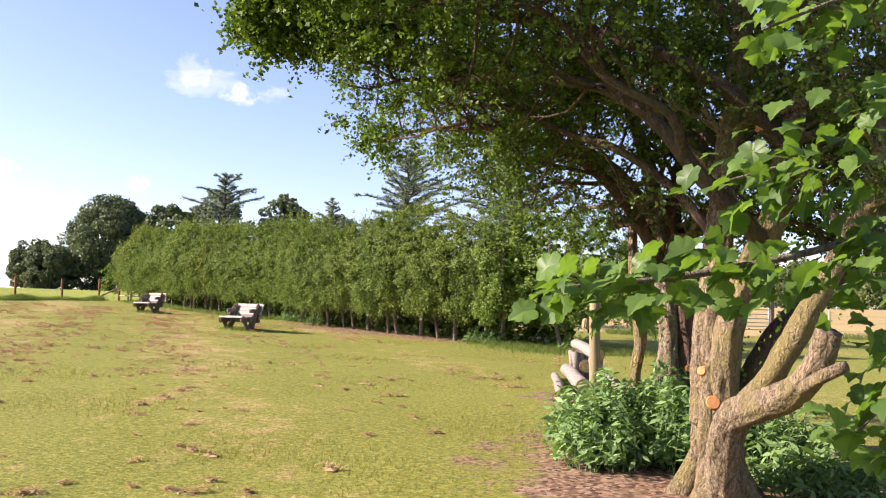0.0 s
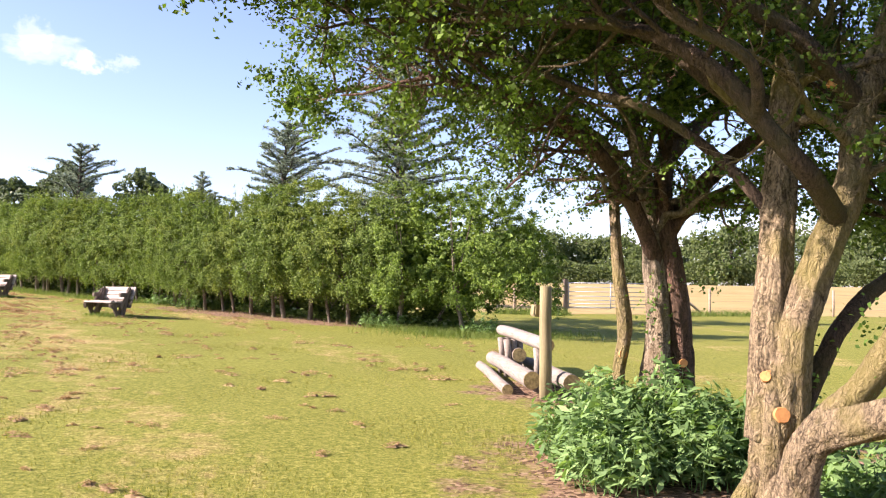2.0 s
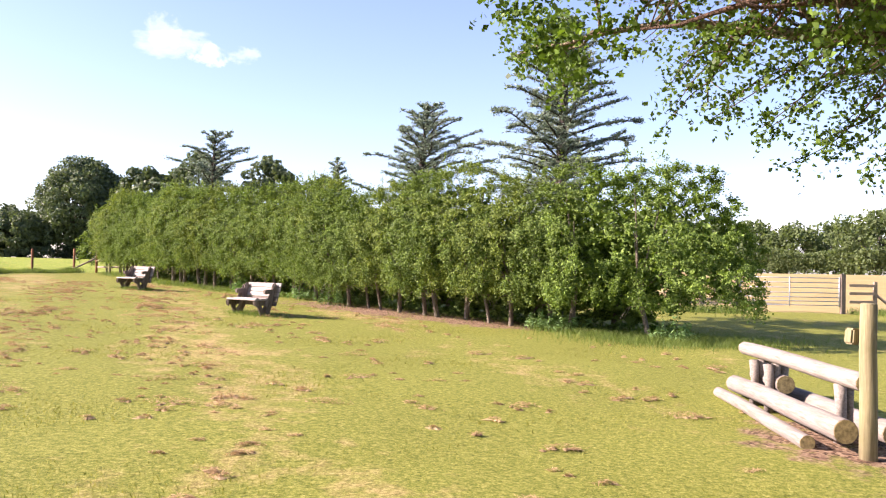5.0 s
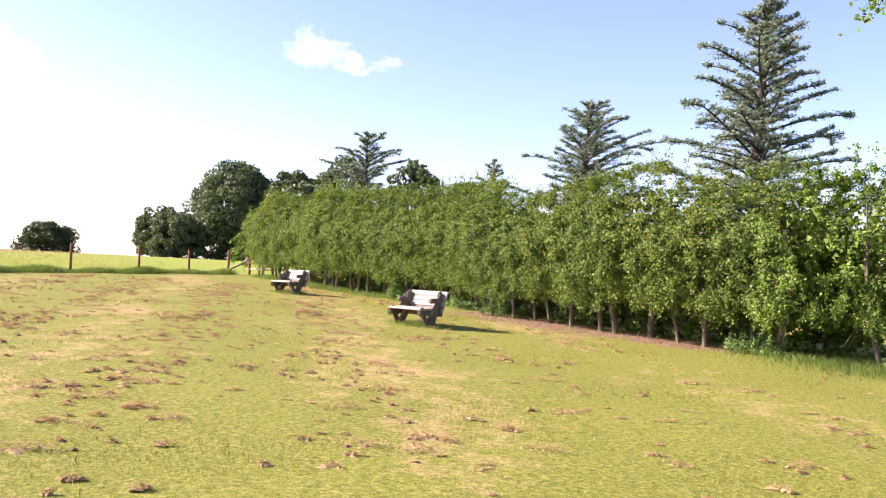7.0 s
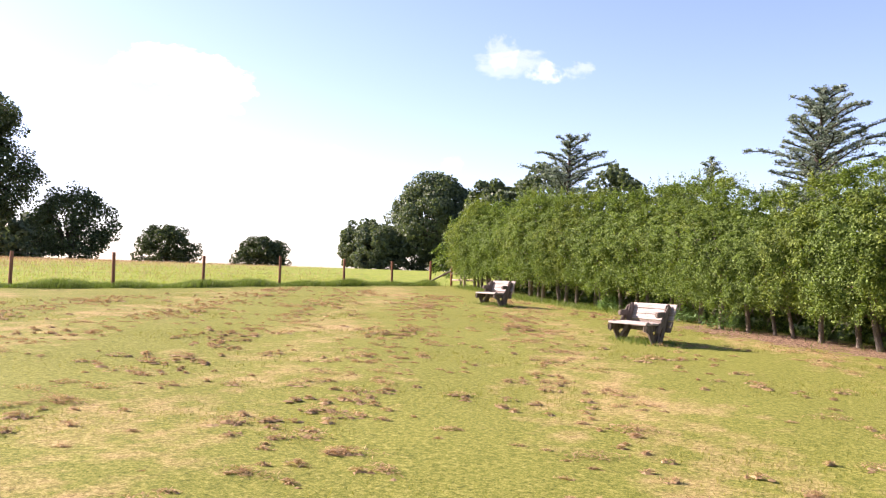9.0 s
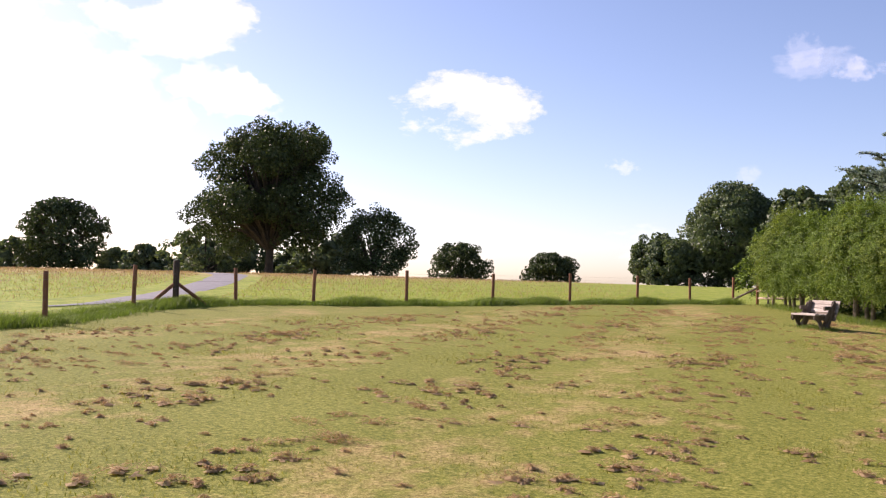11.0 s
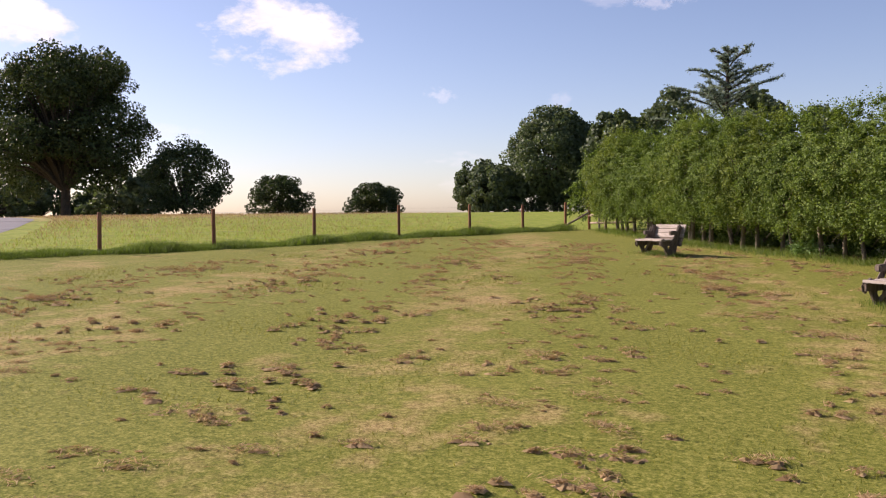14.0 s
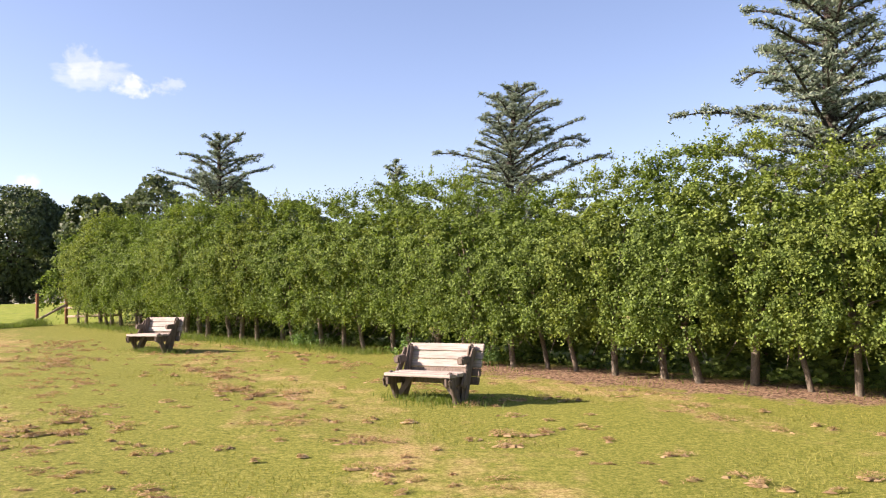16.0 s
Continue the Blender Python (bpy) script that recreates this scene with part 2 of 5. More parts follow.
M_POST = wood_material("treated_post", (0.13, 0.052, 0.028), (0.32, 0.14, 0.072), None, 2)
M_DARK_POST = wood_material("dark_post", (0.03, 0.02, 0.014), (0.11, 0.075, 0.052), None, 2)
M_LOG = wood_material("weathered_log", (0.13, 0.105, 0.08), (0.30, 0.26, 0.22), (0.17, 0.145, 0.11), 1)
M_JPOST = wood_material("greenish_post", (0.11, 0.09, 0.045), (0.28, 0.235, 0.13), (0.15, 0.15, 0.05), 2)
M_LOGEND = plain("log_end_grain", (0.26, 0.20, 0.09), 0.9, 0, 0.5, 25)
M_BENCH = wood_material("weathered_bench_slats", (0.17, 0.14, 0.115), (0.42, 0.37, 0.32), (0.25, 0.21, 0.175), 0)
M_BENCH_LEG = wood_material("weathered_bench_frame", (0.055, 0.040, 0.030), (0.20, 0.160, 0.125), (0.10, 0.078, 0.056), 2)
M_STEEL = plain("galvanised_steel", (0.36, 0.38, 0.40), 0.6, 0.5, 0.15, 20)
M_WIRE = plain("fence_wire", (0.22, 0.21, 0.20), 0.6, 0.5)
M_ROAD = plain("worn_tarmac", (0.17, 0.165, 0.17), 0.9, 0, 0.2, 3)
M_RUST_RAIL = wood_material("old_rail", (0.18, 0.13, 0.09), (0.40, 0.31, 0.22), None, 0)


# ---- mesh tools ----
def thing(name, label, category, group="", at=(0, 0, 0), turn=0.0, kind=""):
    ob = new(name)
    ob.empty_display_size = 0.2
    ob.matrix_basis = pose(*at, 0, 0, turn)
    return tagged(ob, label, category, group, kind)


def mesh_object(name, verts, faces, mat, parent=None, smooth=False, label=""):
    me = bpy.data.meshes.new(name)
    me.from_pydata(verts, [], faces)
    me.materials.append(mat)
    if smooth:
        me.shade_smooth()
    ob = new(name, me)
    if parent:
        ob.parent = parent
    return tagged(ob, label)


def part(name, bm, mat, parent, label="", smooth=False):
    me = bpy.data.meshes.new(name)
    bm.to_mesh(me)
    bm.free()
    me.materials.append(mat)
    if smooth:
        me.shade_smooth()
    ob = new(name, me)
    ob.parent = parent
    return tagged(ob, label)


def box(size, m, bevel=0.006):
    bm = bmesh.new()
    bmesh.ops.create_cube(bm, size=1.0, matrix=Matrix.Diagonal((*size, 1)))
    if bevel:
        bmesh.ops.bevel(bm, geom=bm.edges[:], offset=bevel, segments=2, affect="EDGES")
    bm.transform(m)
    return bm


class Geo:
    """Vertices and faces gathered for one mesh."""

    def __init__(self):
        self.v, self.f, self.count = [], [], 0

    def tube(self, pts, radii, sides=8, rough=0.0, cap=True, seed=0, flute=0.0, plates=0.0):
        pts = [Vector(p) for p in pts]
        r = random.Random(seed + len(self.v))
        side = None
        ring0 = self.count
        run = 0.0
        for i, (p, rad) in enumerate(zip(pts, radii)):
            d = (pts[min(i + 1, len(pts) - 1)] - pts[max(i - 1, 0)]).normalized()
            if side is None:
                side = d.orthogonal().normalized()
            side = (side - d * side.dot(d)).normalized()
            up = d.cross(side)
            run += (p - pts[i - 1]).length if i else 0.0
            for k in range(sides):
                a = 2 * math.pi * k / sides
                h = 0.0
                if plates:
                    h = plates * (noise.noise(Vector((math.cos(a) * 2.2, math.sin(a) * 2.2, run * 1.6 + seed))) + 0.55 * noise.noise(Vector((math.cos(a) * 6, math.sin(a) * 6, run * 5 + seed))) + 0.3 * noise.noise(Vector((math.cos(a) * 14, math.sin(a) * 14, run * 14))))
                w = h + flute * (abs(math.sin(a * 2.5 + p.z * 0.9 + seed)) - 0.6 + 0.5 * math.sin(a * 7 + p.z * 2.3 + seed * 3) * math.sin(p.z * 5 + a))
                q = rad * (1 + w + rough * (noise.noise(Vector((p.x * 1.3 + math.cos(a) * 1.5, p.y * 1.3 + math.sin(a) * 1.5, p.z * 1.1 + seed))) * 1.2 + r.uniform(-0.25, 0.25)))
                self.v.append(p + (side * math.cos(a) + up * math.sin(a)) * q)
        self.count += len(pts) * sides
        for i in range(len(pts) - 1):
            for k in range(sides):
                a, b = ring0 + i * sides + k, ring0 + i * sides + (k + 1) % sides
                self.f.append((a, b, b + sides, a + sides))
        if cap:
            self.f.append(tuple(ring0 + k for k in reversed(range(sides))))
            self.f.append(tuple(ring0 + (len(pts) - 1) * sides + k for k in range(sides)))

    def make(self, name, mat, parent=None, smooth=True, label=""):
        return mesh_object(name, self.v, self.f, mat, parent, smooth, label)


def spline(pts, radii, steps=4):
    """Catmull-Rom through points, with radii."""
    p = [Vector(q) for q in pts]
    out, rad = [], []
    for i in range(len(p) - 1):
        a, b, c, d = p[max(i - 1, 0)], p[i], p[i + 1], p[min(i + 2, len(p) - 1)]
        for k in range(steps):
            t = k / steps
            out.append(0.5 * (2 * b + (c - a) * t + (2 * a - 5 * b + 4 * c - d) * t * t + (3 * b - a - 3 * c + d) * t ** 3))
            rad.append(radii[i] + (radii[i + 1] - radii[i]) * t)
    return out + [p[-1]], rad + [radii[-1]]


def leaf_mesh(name, centres, size, mat, up=0.5, long=1.5, vary=0.35, out=None):
    """Kite-shaped folded leaves at the centres (n x 3), turned at random and a little towards up or out. One mesh."""
    c = np.asarray(centres, float)
    n = len(c)
    nrm = rng.normal(size=(n, 3))
    nrm /= np.linalg.norm(nrm, axis=1)[:, None]
    nrm[:, 2] += up
    if out is not None:
        nrm += out
    nrm /= np.linalg.norm(nrm, axis=1)[:, None]
    u = np.cross(nrm, rng.normal(size=(n, 3)))
    u /= np.linalg.norm(u, axis=1)[:, None]
    w = np.cross(nrm, u)
    s = (size * (1 + vary * rng.uniform(-1, 1, n)))[:, None]
    v = np.empty((n, 4, 3))
    v[:, 0] = c - u * s * long * 0.5
    v[:, 1] = c - w * s * 0.5 - u * s * 0.06 + nrm * s * 0.12
    v[:, 2] = c + u * s * long * 0.5 - nrm * s * 0.1
    v[:, 3] = c + w * s * 0.5 - u * s * 0.06 + nrm * s * 0.12
    me = bpy.data.meshes.new(name)
    me.vertices.add(n * 4)
    me.vertices.foreach_set("co", v.ravel())
    me.loops.add(n * 4)
    me.loops.foreach_set("vertex_index", np.arange(n * 4, dtype=np.int32))
    me.polygons.add(n)
    me.polygons.foreach_set("loop_start", np.arange(0, n * 4, 4, dtype=np.int32))
    me.update(calc_edges=True)
    me.materials.append(mat)
    return me


def blade_mesh(name, bases, heights, width, mat, lean=0.35):
    """Grass blades: one bent, tapering strip of three points a side (a quad and a triangle) each."""
    b = np.asarray(bases, float)
    n = len(b)
    a = rng.uniform(0, 2 * math.pi, n)
    side = np.stack([np.cos(a), np.sin(a), np.zeros(n)], 1)
    bend = np.stack([-np.sin(a), np.cos(a), np.zeros(n)], 1) * (rng.uniform(-1, 1, n) * lean)[:, None] + side * (rng.uniform(-1, 1, n) * lean)[:, None]
    h = np.asarray(heights)[:, None]
    z = np.array([0, 0, 1.0])
    w = (np.broadcast_to(width, (n,)) * rng.uniform(0.7, 1.3, n))[:, None]
    v = np.empty((n, 5, 3))
    v[:, 0], v[:, 1] = b - side * w * 0.5, b + side * w * 0.5
    mid = b + z * h * 0.55 + bend * h * 0.3
    v[:, 2], v[:, 3] = mid + side * w * 0.38, mid - side * w * 0.38
    v[:, 4] = b + z * h * 0.95 + bend * h
    me = bpy.data.meshes.new(name)
    me.vertices.add(n * 5)
    me.vertices.foreach_set("co", v.ravel())
    idx = np.arange(n)[:, None] * 5
    loops = np.concatenate([idx + [0, 1, 2, 3], idx + [3, 2, 4]], 1)
    me.loops.add(n * 7)
    me.loops.foreach_set("vertex_index", loops.astype(np.int32).ravel())
    me.polygons.add(n * 2)
    st = (np.arange(n)[:, None] * 7 + [0, 4]).astype(np.int32).ravel()
    me.polygons.foreach_set("loop_start", st)
    me.update(calc_edges=True)
    me.materials.append(mat)
    return me


def grow(geo, tips, p, d, length, rad, level, r, up=0.15, spread=0.8, wild=0.35, kids=(3, 4), steps=4, floor_z=None):
    """A branch that bends and forks; the twig ends go into tips as (point, weight)."""
    pts, radii = [p.copy()], [rad]
    q, v = p.copy(), d.normalized()
    for i in range(steps):
        v = (v + Vector((r.gauss(0, wild), r.gauss(0, wild), r.gauss(0, wild) + up)) * 0.5).normalized()
        q = q + v * (length / steps)
        low = -9 if floor_z is None else eaves(q.x)
        if floor_z is not None and q.x < -1.15:
            v.x, q.x = abs(v.x), -1.15
        if q.z < low:
            v.z = abs(v.z)
            q.z = low
        pts.append(q.copy())
        radii.append(rad * (1 - 0.6 * (i + 1) / steps))
        if level <= 1:
            tips.append((q.copy(), level))
    geo.tube(pts, radii, 6 if level > 1 else 4, 0.0, False)
    if level == 0:
        return
    for k in range(r.randint(*kids)):
        t = r.uniform(0.3, 1.0)
        i = min(int(t * steps), steps - 1)
        s = pts[i].lerp(pts[i + 1], t * steps - i)
        side = Vector((r.gauss(0, 1), r.gauss(0, 1), r.gauss(0, 0.6))).normalized()
        grow(geo, tips, s, v * (1 - spread * 0.5) + side * spread, length * r.uniform(0.5, 0.75), rad * (1 - 0.6 * t) * 0.62, level - 1, r, up, spread, wild, kids, steps, floor_z)


def eaves(x):
    """The lower edge of the thorn trees' crowns: high over the lawn, low behind."""
    return np.interp(x, (-2.4, -1.25, -0.9, 0.0, 1.0, 2.0, 3.0, 4.0), (3.85, 3.25, 3.0, 2.75, 2.5, 2.5, 2.3, 1.9))


def sprays(centres, axes, twigs, length, leaves, droop=0.3, spread=0.7, jitter=0.018):
    """Leaf centres along short twigs that fan out of each clump's centre and droop at their tips."""
    c = np.repeat(np.asarray(centres, float), twigs, 0)
    d = np.repeat(np.asarray(axes, float), twigs, 0) + rng.normal(size=c.shape) * spread
    d /= np.linalg.norm(d, axis=1)[:, None] + 1e-6
    l = length * rng.uniform(0.5, 1.2, len(c))
    t = rng.uniform(0.12, 1.0, (len(c), leaves, 1))
    p = c[:, None] + d[:, None] * l[:, None, None] * t
    p[..., 2] -= droop * (l[:, None] * t[..., 0] ** 2)
    return (p + rng.normal(size=p.shape) * jitter).reshape(-1, 3)


# ---- ground ----
def ground():
    def axis(mid, n, near, reach):
        k = np.linspace(-1, 1, n)
        c = np.arcsinh(reach / near)
        return mid + near * np.sinh(k * c)

    xs, ys = axis(-4, 250, 14, 1800), axis(20, 250, 14, 1800)
    X, Y = np.meshgrid(xs, ys, indexing="ij")
    Z = land(X, Y)
    near = np.exp(-(np.hypot(X + 4, Y - 20) / 60) ** 2)
    Z += near * 0.025 * np.sin(X * 1.3 + 0.7 * np.sin(Y * 0.8)) * np.sin(Y * 1.1 + 0.5 * np.sin(X * 0.9))
    n = len(xs)
    V = np.stack([X, Y, Z], -1).reshape(-1, 3)
    i = (np.arange(n - 1)[:, None] * n + np.arange(n - 1)).ravel()
    F = np.stack([i, i + n, i + n + 1, i + 1], 1)
    ob = mesh_object("ground", V.tolist(), F.tolist(), M_GROUND, None, True)
    tagged(ob, "gently rising mown lawn with dry patches, pasture beyond", "ground", kind="structure")
    d, side = poly_dist([(-19.0, -60.0)] + FENCE + [(-17.6, 49.0), (-17.0, 60.0), (-10, 400.0)], X, Y)
    rough = np.clip(np.where(side < 0, 0.5 + d * 0.8, 0.5 - d * 0.8), 0, 1)
    # the crop starts behind the gate's fence line
    line = 36.0 + 0.02 * (X - 10)
    crop = np.clip(0.5 + (Y - line - 0.4 * np.abs(np.minimum(X - 8, 0))) * 0.4, 0, 1) * np.clip((X + 1) * 0.5, 0, 1)
    # the pasture ripens to straw further out
    crop = np.maximum(crop, np.where(side < 0, np.clip((d - 6) / 40, 0, 0.62), 0))
    hd, hs = poly_dist(HEDGE, X, Y)
    mul = np.clip(1.0 - np.abs(hd * hs + 0.35) / 2.3, 0, 1) * np.clip((Y - 24) / 2, 0, 1) * np.clip((34 - Y) / 3, 0, 1)
    mul = np.maximum(mul, np.clip(1.25 - np.hypot((X - 2.9) / 2.3, (Y - 7.9) / 2.9) * 0.75, 0, 1))
    mul = np.maximum(mul, np.clip(0.95 - np.hypot((X - 3.0) / 1.6, (Y - 11.6) / 1.9) * 0.75, 0, 1))
    mul = np.maximum(mul, np.clip(0.95 - np.hypot((X - 2.3) / 1.5, (Y - 13.2) / 2.2) * 0.75, 0, 1))
    dry = np.clip(0.5 + 0.5 * np.sin((X * 0.85 + Y * 0.30) * 1.5), 0, 1) * 0.5 + np.clip((-X - 2) / 12, 0, 0.15)
    dry = np.where(d < 1.2, dry * 0.2, dry)
    for name, val in (("rough", rough), ("crop", crop), ("mulch", mul), ("dry", dry)):
        ob.data.attributes.new(name, "FLOAT", "POINT").data.foreach_set("value", val.astype(np.float32).ravel())


ground()


# ---- grass ----
def inside_lawn(x, y):
    d, s = poly_dist([(-19.0, -60.0)] + FENCE + [(-17.6, 49.0), (-17.0, 60.0), (-10, 400.0)], x, y)
    return (s > 0) & (d > 0.3)


def lawn_grass():
    n = 270000
    x, y = rng.uniform(-22, 6, n), 3.5 + 30 * rng.uniform(0, 1, n) ** 1.5
    keep = inside_lawn(x, y) & (np.hypot((x - 3.2) / 2.0, (y - 7.6) / 2.4) > 1)
    # thicker and thinner patches
    patch = np.sin(x * 1.7 + 1.1 * np.sin(y * 1.3)) + np.sin(y * 1.9 + 1.3 * np.sin(x * 0.9)) + rng.normal(0, 0.8, n)
    keep &= patch > -0.6
    x, y = x[keep], y[keep]
    b = np.stack([x, y, land(x, y) - 0.015], 1)
    ob = new("lawn_grass", blade_mesh("lawn_grass", b, rng.uniform(0.02, 0.045, len(b)), 0.007, M_GRASS, 1.0))
    tagged(ob, "short mown yellowish green grass blades", "grass", kind="stuff")


def hay():
    """Clippings left by the mower, in loose heaps along its swaths."""
    pts, v, f = [], [], []
    k = 0
    while k < 2700:
        x, y = rng.uniform(-21, 3), 5 + 34 * rng.uniform(0, 1) ** 1.2
        swath = 0.5 + 0.5 * math.sin((x * 0.85 + y * 0.30) * 2.6)
        want = (0.15 + 0.85 * swath ** 2) * (0.14 + 0.86 * min(1, max(0, (-x - 1) / 8)))
        hd, hs = poly_dist(HEDGE, np.array(x), np.array(y))
        if rng.uniform() > want or not inside_lawn(np.array(x), np.array(y)) or hs > 0 or hd < 1.5 or math.hypot((x - 3) / 2.4, (y - 9) / 5) < 1:
            k += 0.02
            continue
        k += 1
        l = rng.uniform(0.05, 0.15) if rng.uniform() < 0.8 else rng.uniform(0.17, 0.4)
        hh = 0.015 + 0.15 * l
        a = rng.normal(0.2, 0.5)
        # little matted tufts under the loose strands
        for _ in range(1 + int(l * 26)):
            o, s = rng.normal(0, l * 0.36), rng.normal(0, l * 0.15)
            px, py = x + o * math.cos(a) - s * math.sin(a), y + o * math.sin(a) + s * math.cos(a)
            pz, b0, ri = float(land(px, py)), len(v), rng.uniform(0.02, 0.06)
            for q in range(5):
                w, e = q * 1.2566 + rng.uniform(-0.4, 0.4), ri * rng.uniform(0.5, 1.7)
                v.append((px + e * math.cos(w), py + e * math.sin(w), pz - 0.01 + rng.uniform(0, 0.008)))
            v.append((px + rng.normal(0, 0.012), py + rng.normal(0, 0.012), pz + min(hh, 0.018) * rng.uniform(0.2, 1.0)))
            f += [(b0 + q, b0 + (q + 1) % 5, b0 + 5) for q in range(5)]
        for _ in range(int(18 + l * 480)):
            u, w = rng.normal(0, l * 0.38), rng.normal(0, l * 0.17)
            pts.append((x + u * math.cos(a) - w * math.sin(a), y + u * math.sin(a) + w * math.cos(a), max(0.004, hh * (1 - 0.7 * abs(u) / l - 0.9 * abs(w) / l))))
    p = np.array(pts)
    p[:, 2] = land(p[:, 0], p[:, 1]) + p[:, 2] * rng.uniform(0.1, 1.0, len(p)) + 0.008
    tagged(mesh_object("hay_tufts", v, f, M_HAY), "small matted brown tufts of old grass clippings on the lawn", "hay", kind="stuff")
    me = leaf_mesh("hay_clippings", p, 0.0062, M_HAY, 2.0, 8.5, 0.5)
    tagged(new("hay_clippings", me), "dry brown hay clippings lying in loose heaps on the lawn", "hay", kind="stuff")


def verge():
    """The unmown strip of tall green grass under the fence, and the pasture's stalks behind it."""
    bases = []
    for (ax, ay), (bx, by) in zip(FENCE, FENCE[1:]):
        l = math.hypot(bx - ax, by - ay)
        n = int(l * 2300)
        k = rng.uniform(0, 1, n)
        off = rng.normal(0.12, 0.28, n)
        nx, ny = (by - ay) / l, -(bx - ax) / l
        bases.append(np.stack([ax + (bx - ax) * k + nx * off, ay + (by - ay) * k + ny * off], 1))
    b = np.concatenate(bases)
    wave = 0.75 + 0.35 * np.sin(b[:, 0] * 1.9 + b[:, 1] * 1.2) * np.sin(b[:, 1] * 0.7)
    z = land(b[:, 0], b[:, 1]) - 0.02
    h = rng.uniform(0.14, 0.36, len(b)) * wave
    tagged(new("verge_grass", blade_mesh("verge_grass", np.column_stack([b, z]), h, 0.011, M_VERGE, 0.8)), "lush tall green grass strip under the fence", "grass", kind="stuff")
    n = 100000
    r = rng.uniform(0, 1, n) ** 1.6 * 75
    i = rng.uniform(0, 1, n)
    s = np.array([poly_at(FENCE, q)[0] for q in np.linspace(0, 1, 400)])[(i * 399).astype(int)]
    x, y = s[:, 0] - r * 0.97 + rng.normal(0, 1, n), s[:, 1] + r * rng.uniform(-0.3, 1.3, n)
    d, sd = poly_dist([(-19.0, -60.0)] + FENCE + [(-17.6, 49.0), (-17.0, 60.0), (-10, 400.0)], x, y)
    rd = poly_dist(ROAD, x, y)[0]
    keep = (sd < 0) & (d > 0.7) & (rd > 1.9)
    x, y, d = x[keep], y[keep], d[keep]
    green = (rng.uniform(0, 1, len(x)) > np.clip(0.05 + d / 45, 0, 0.75))
    z = land(x, y) - 0.02
    for name, sel, mat, lo, hi, lab in (("pasture_grass", green, M_PASTURE, 0.05, 0.12, "rough green pasture grass"), ("seeding_grass", ~green, M_STRAW, 0.08, 0.22, "tall dry straw-coloured seeding grass in the pasture")):
        bb = np.column_stack([x[sel], y[sel], z[sel]])
        tagged(new(name, blade_mesh(name, bb, rng.uniform(lo, hi, len(bb)), 0.009 + d[sel] * 0.0005, mat, 0.9)), lab, "grass", kind="stuff")


ROAD = [(-27.0, 20.6), (-27.8, 22.6), (-31.0, 26.8), (-35.6, 31.4), (-41.0, 36.4), (-50.0, 44.0), (-66.0, 54.0)]


def road():
    pts = [poly_at(ROAD, s) for s in np.linspace(0, 1, 60)]
    v, f = [], []
    for i, (p, d) in enumerate(pts):
        w = 0.6 * min(1, 0.15 + i / 7) + 0.5 * min(1, i / 40)
        for k in (-1, -0.5, 0, 0.5, 1):
            x, y = p.x + d.y * w * k, p.y - d.x * w * k
            v.append((x, y, float(land(x, y)) + 0.022 - 0.016 * k * k))
        if i:
            f += [(i * 5 + j - 5, i * 5 + j - 4, i * 5 + j + 1, i * 5 + j) for j in range(4)]
    tagged(mesh_object("road", v, f, M_ROAD, None, True), "narrow worn grey tarmac drive through the pasture", "road", kind="structure")


road()
lawn_grass()
hay()
verge()


def gz(x, y):
    return float(land(x, y))


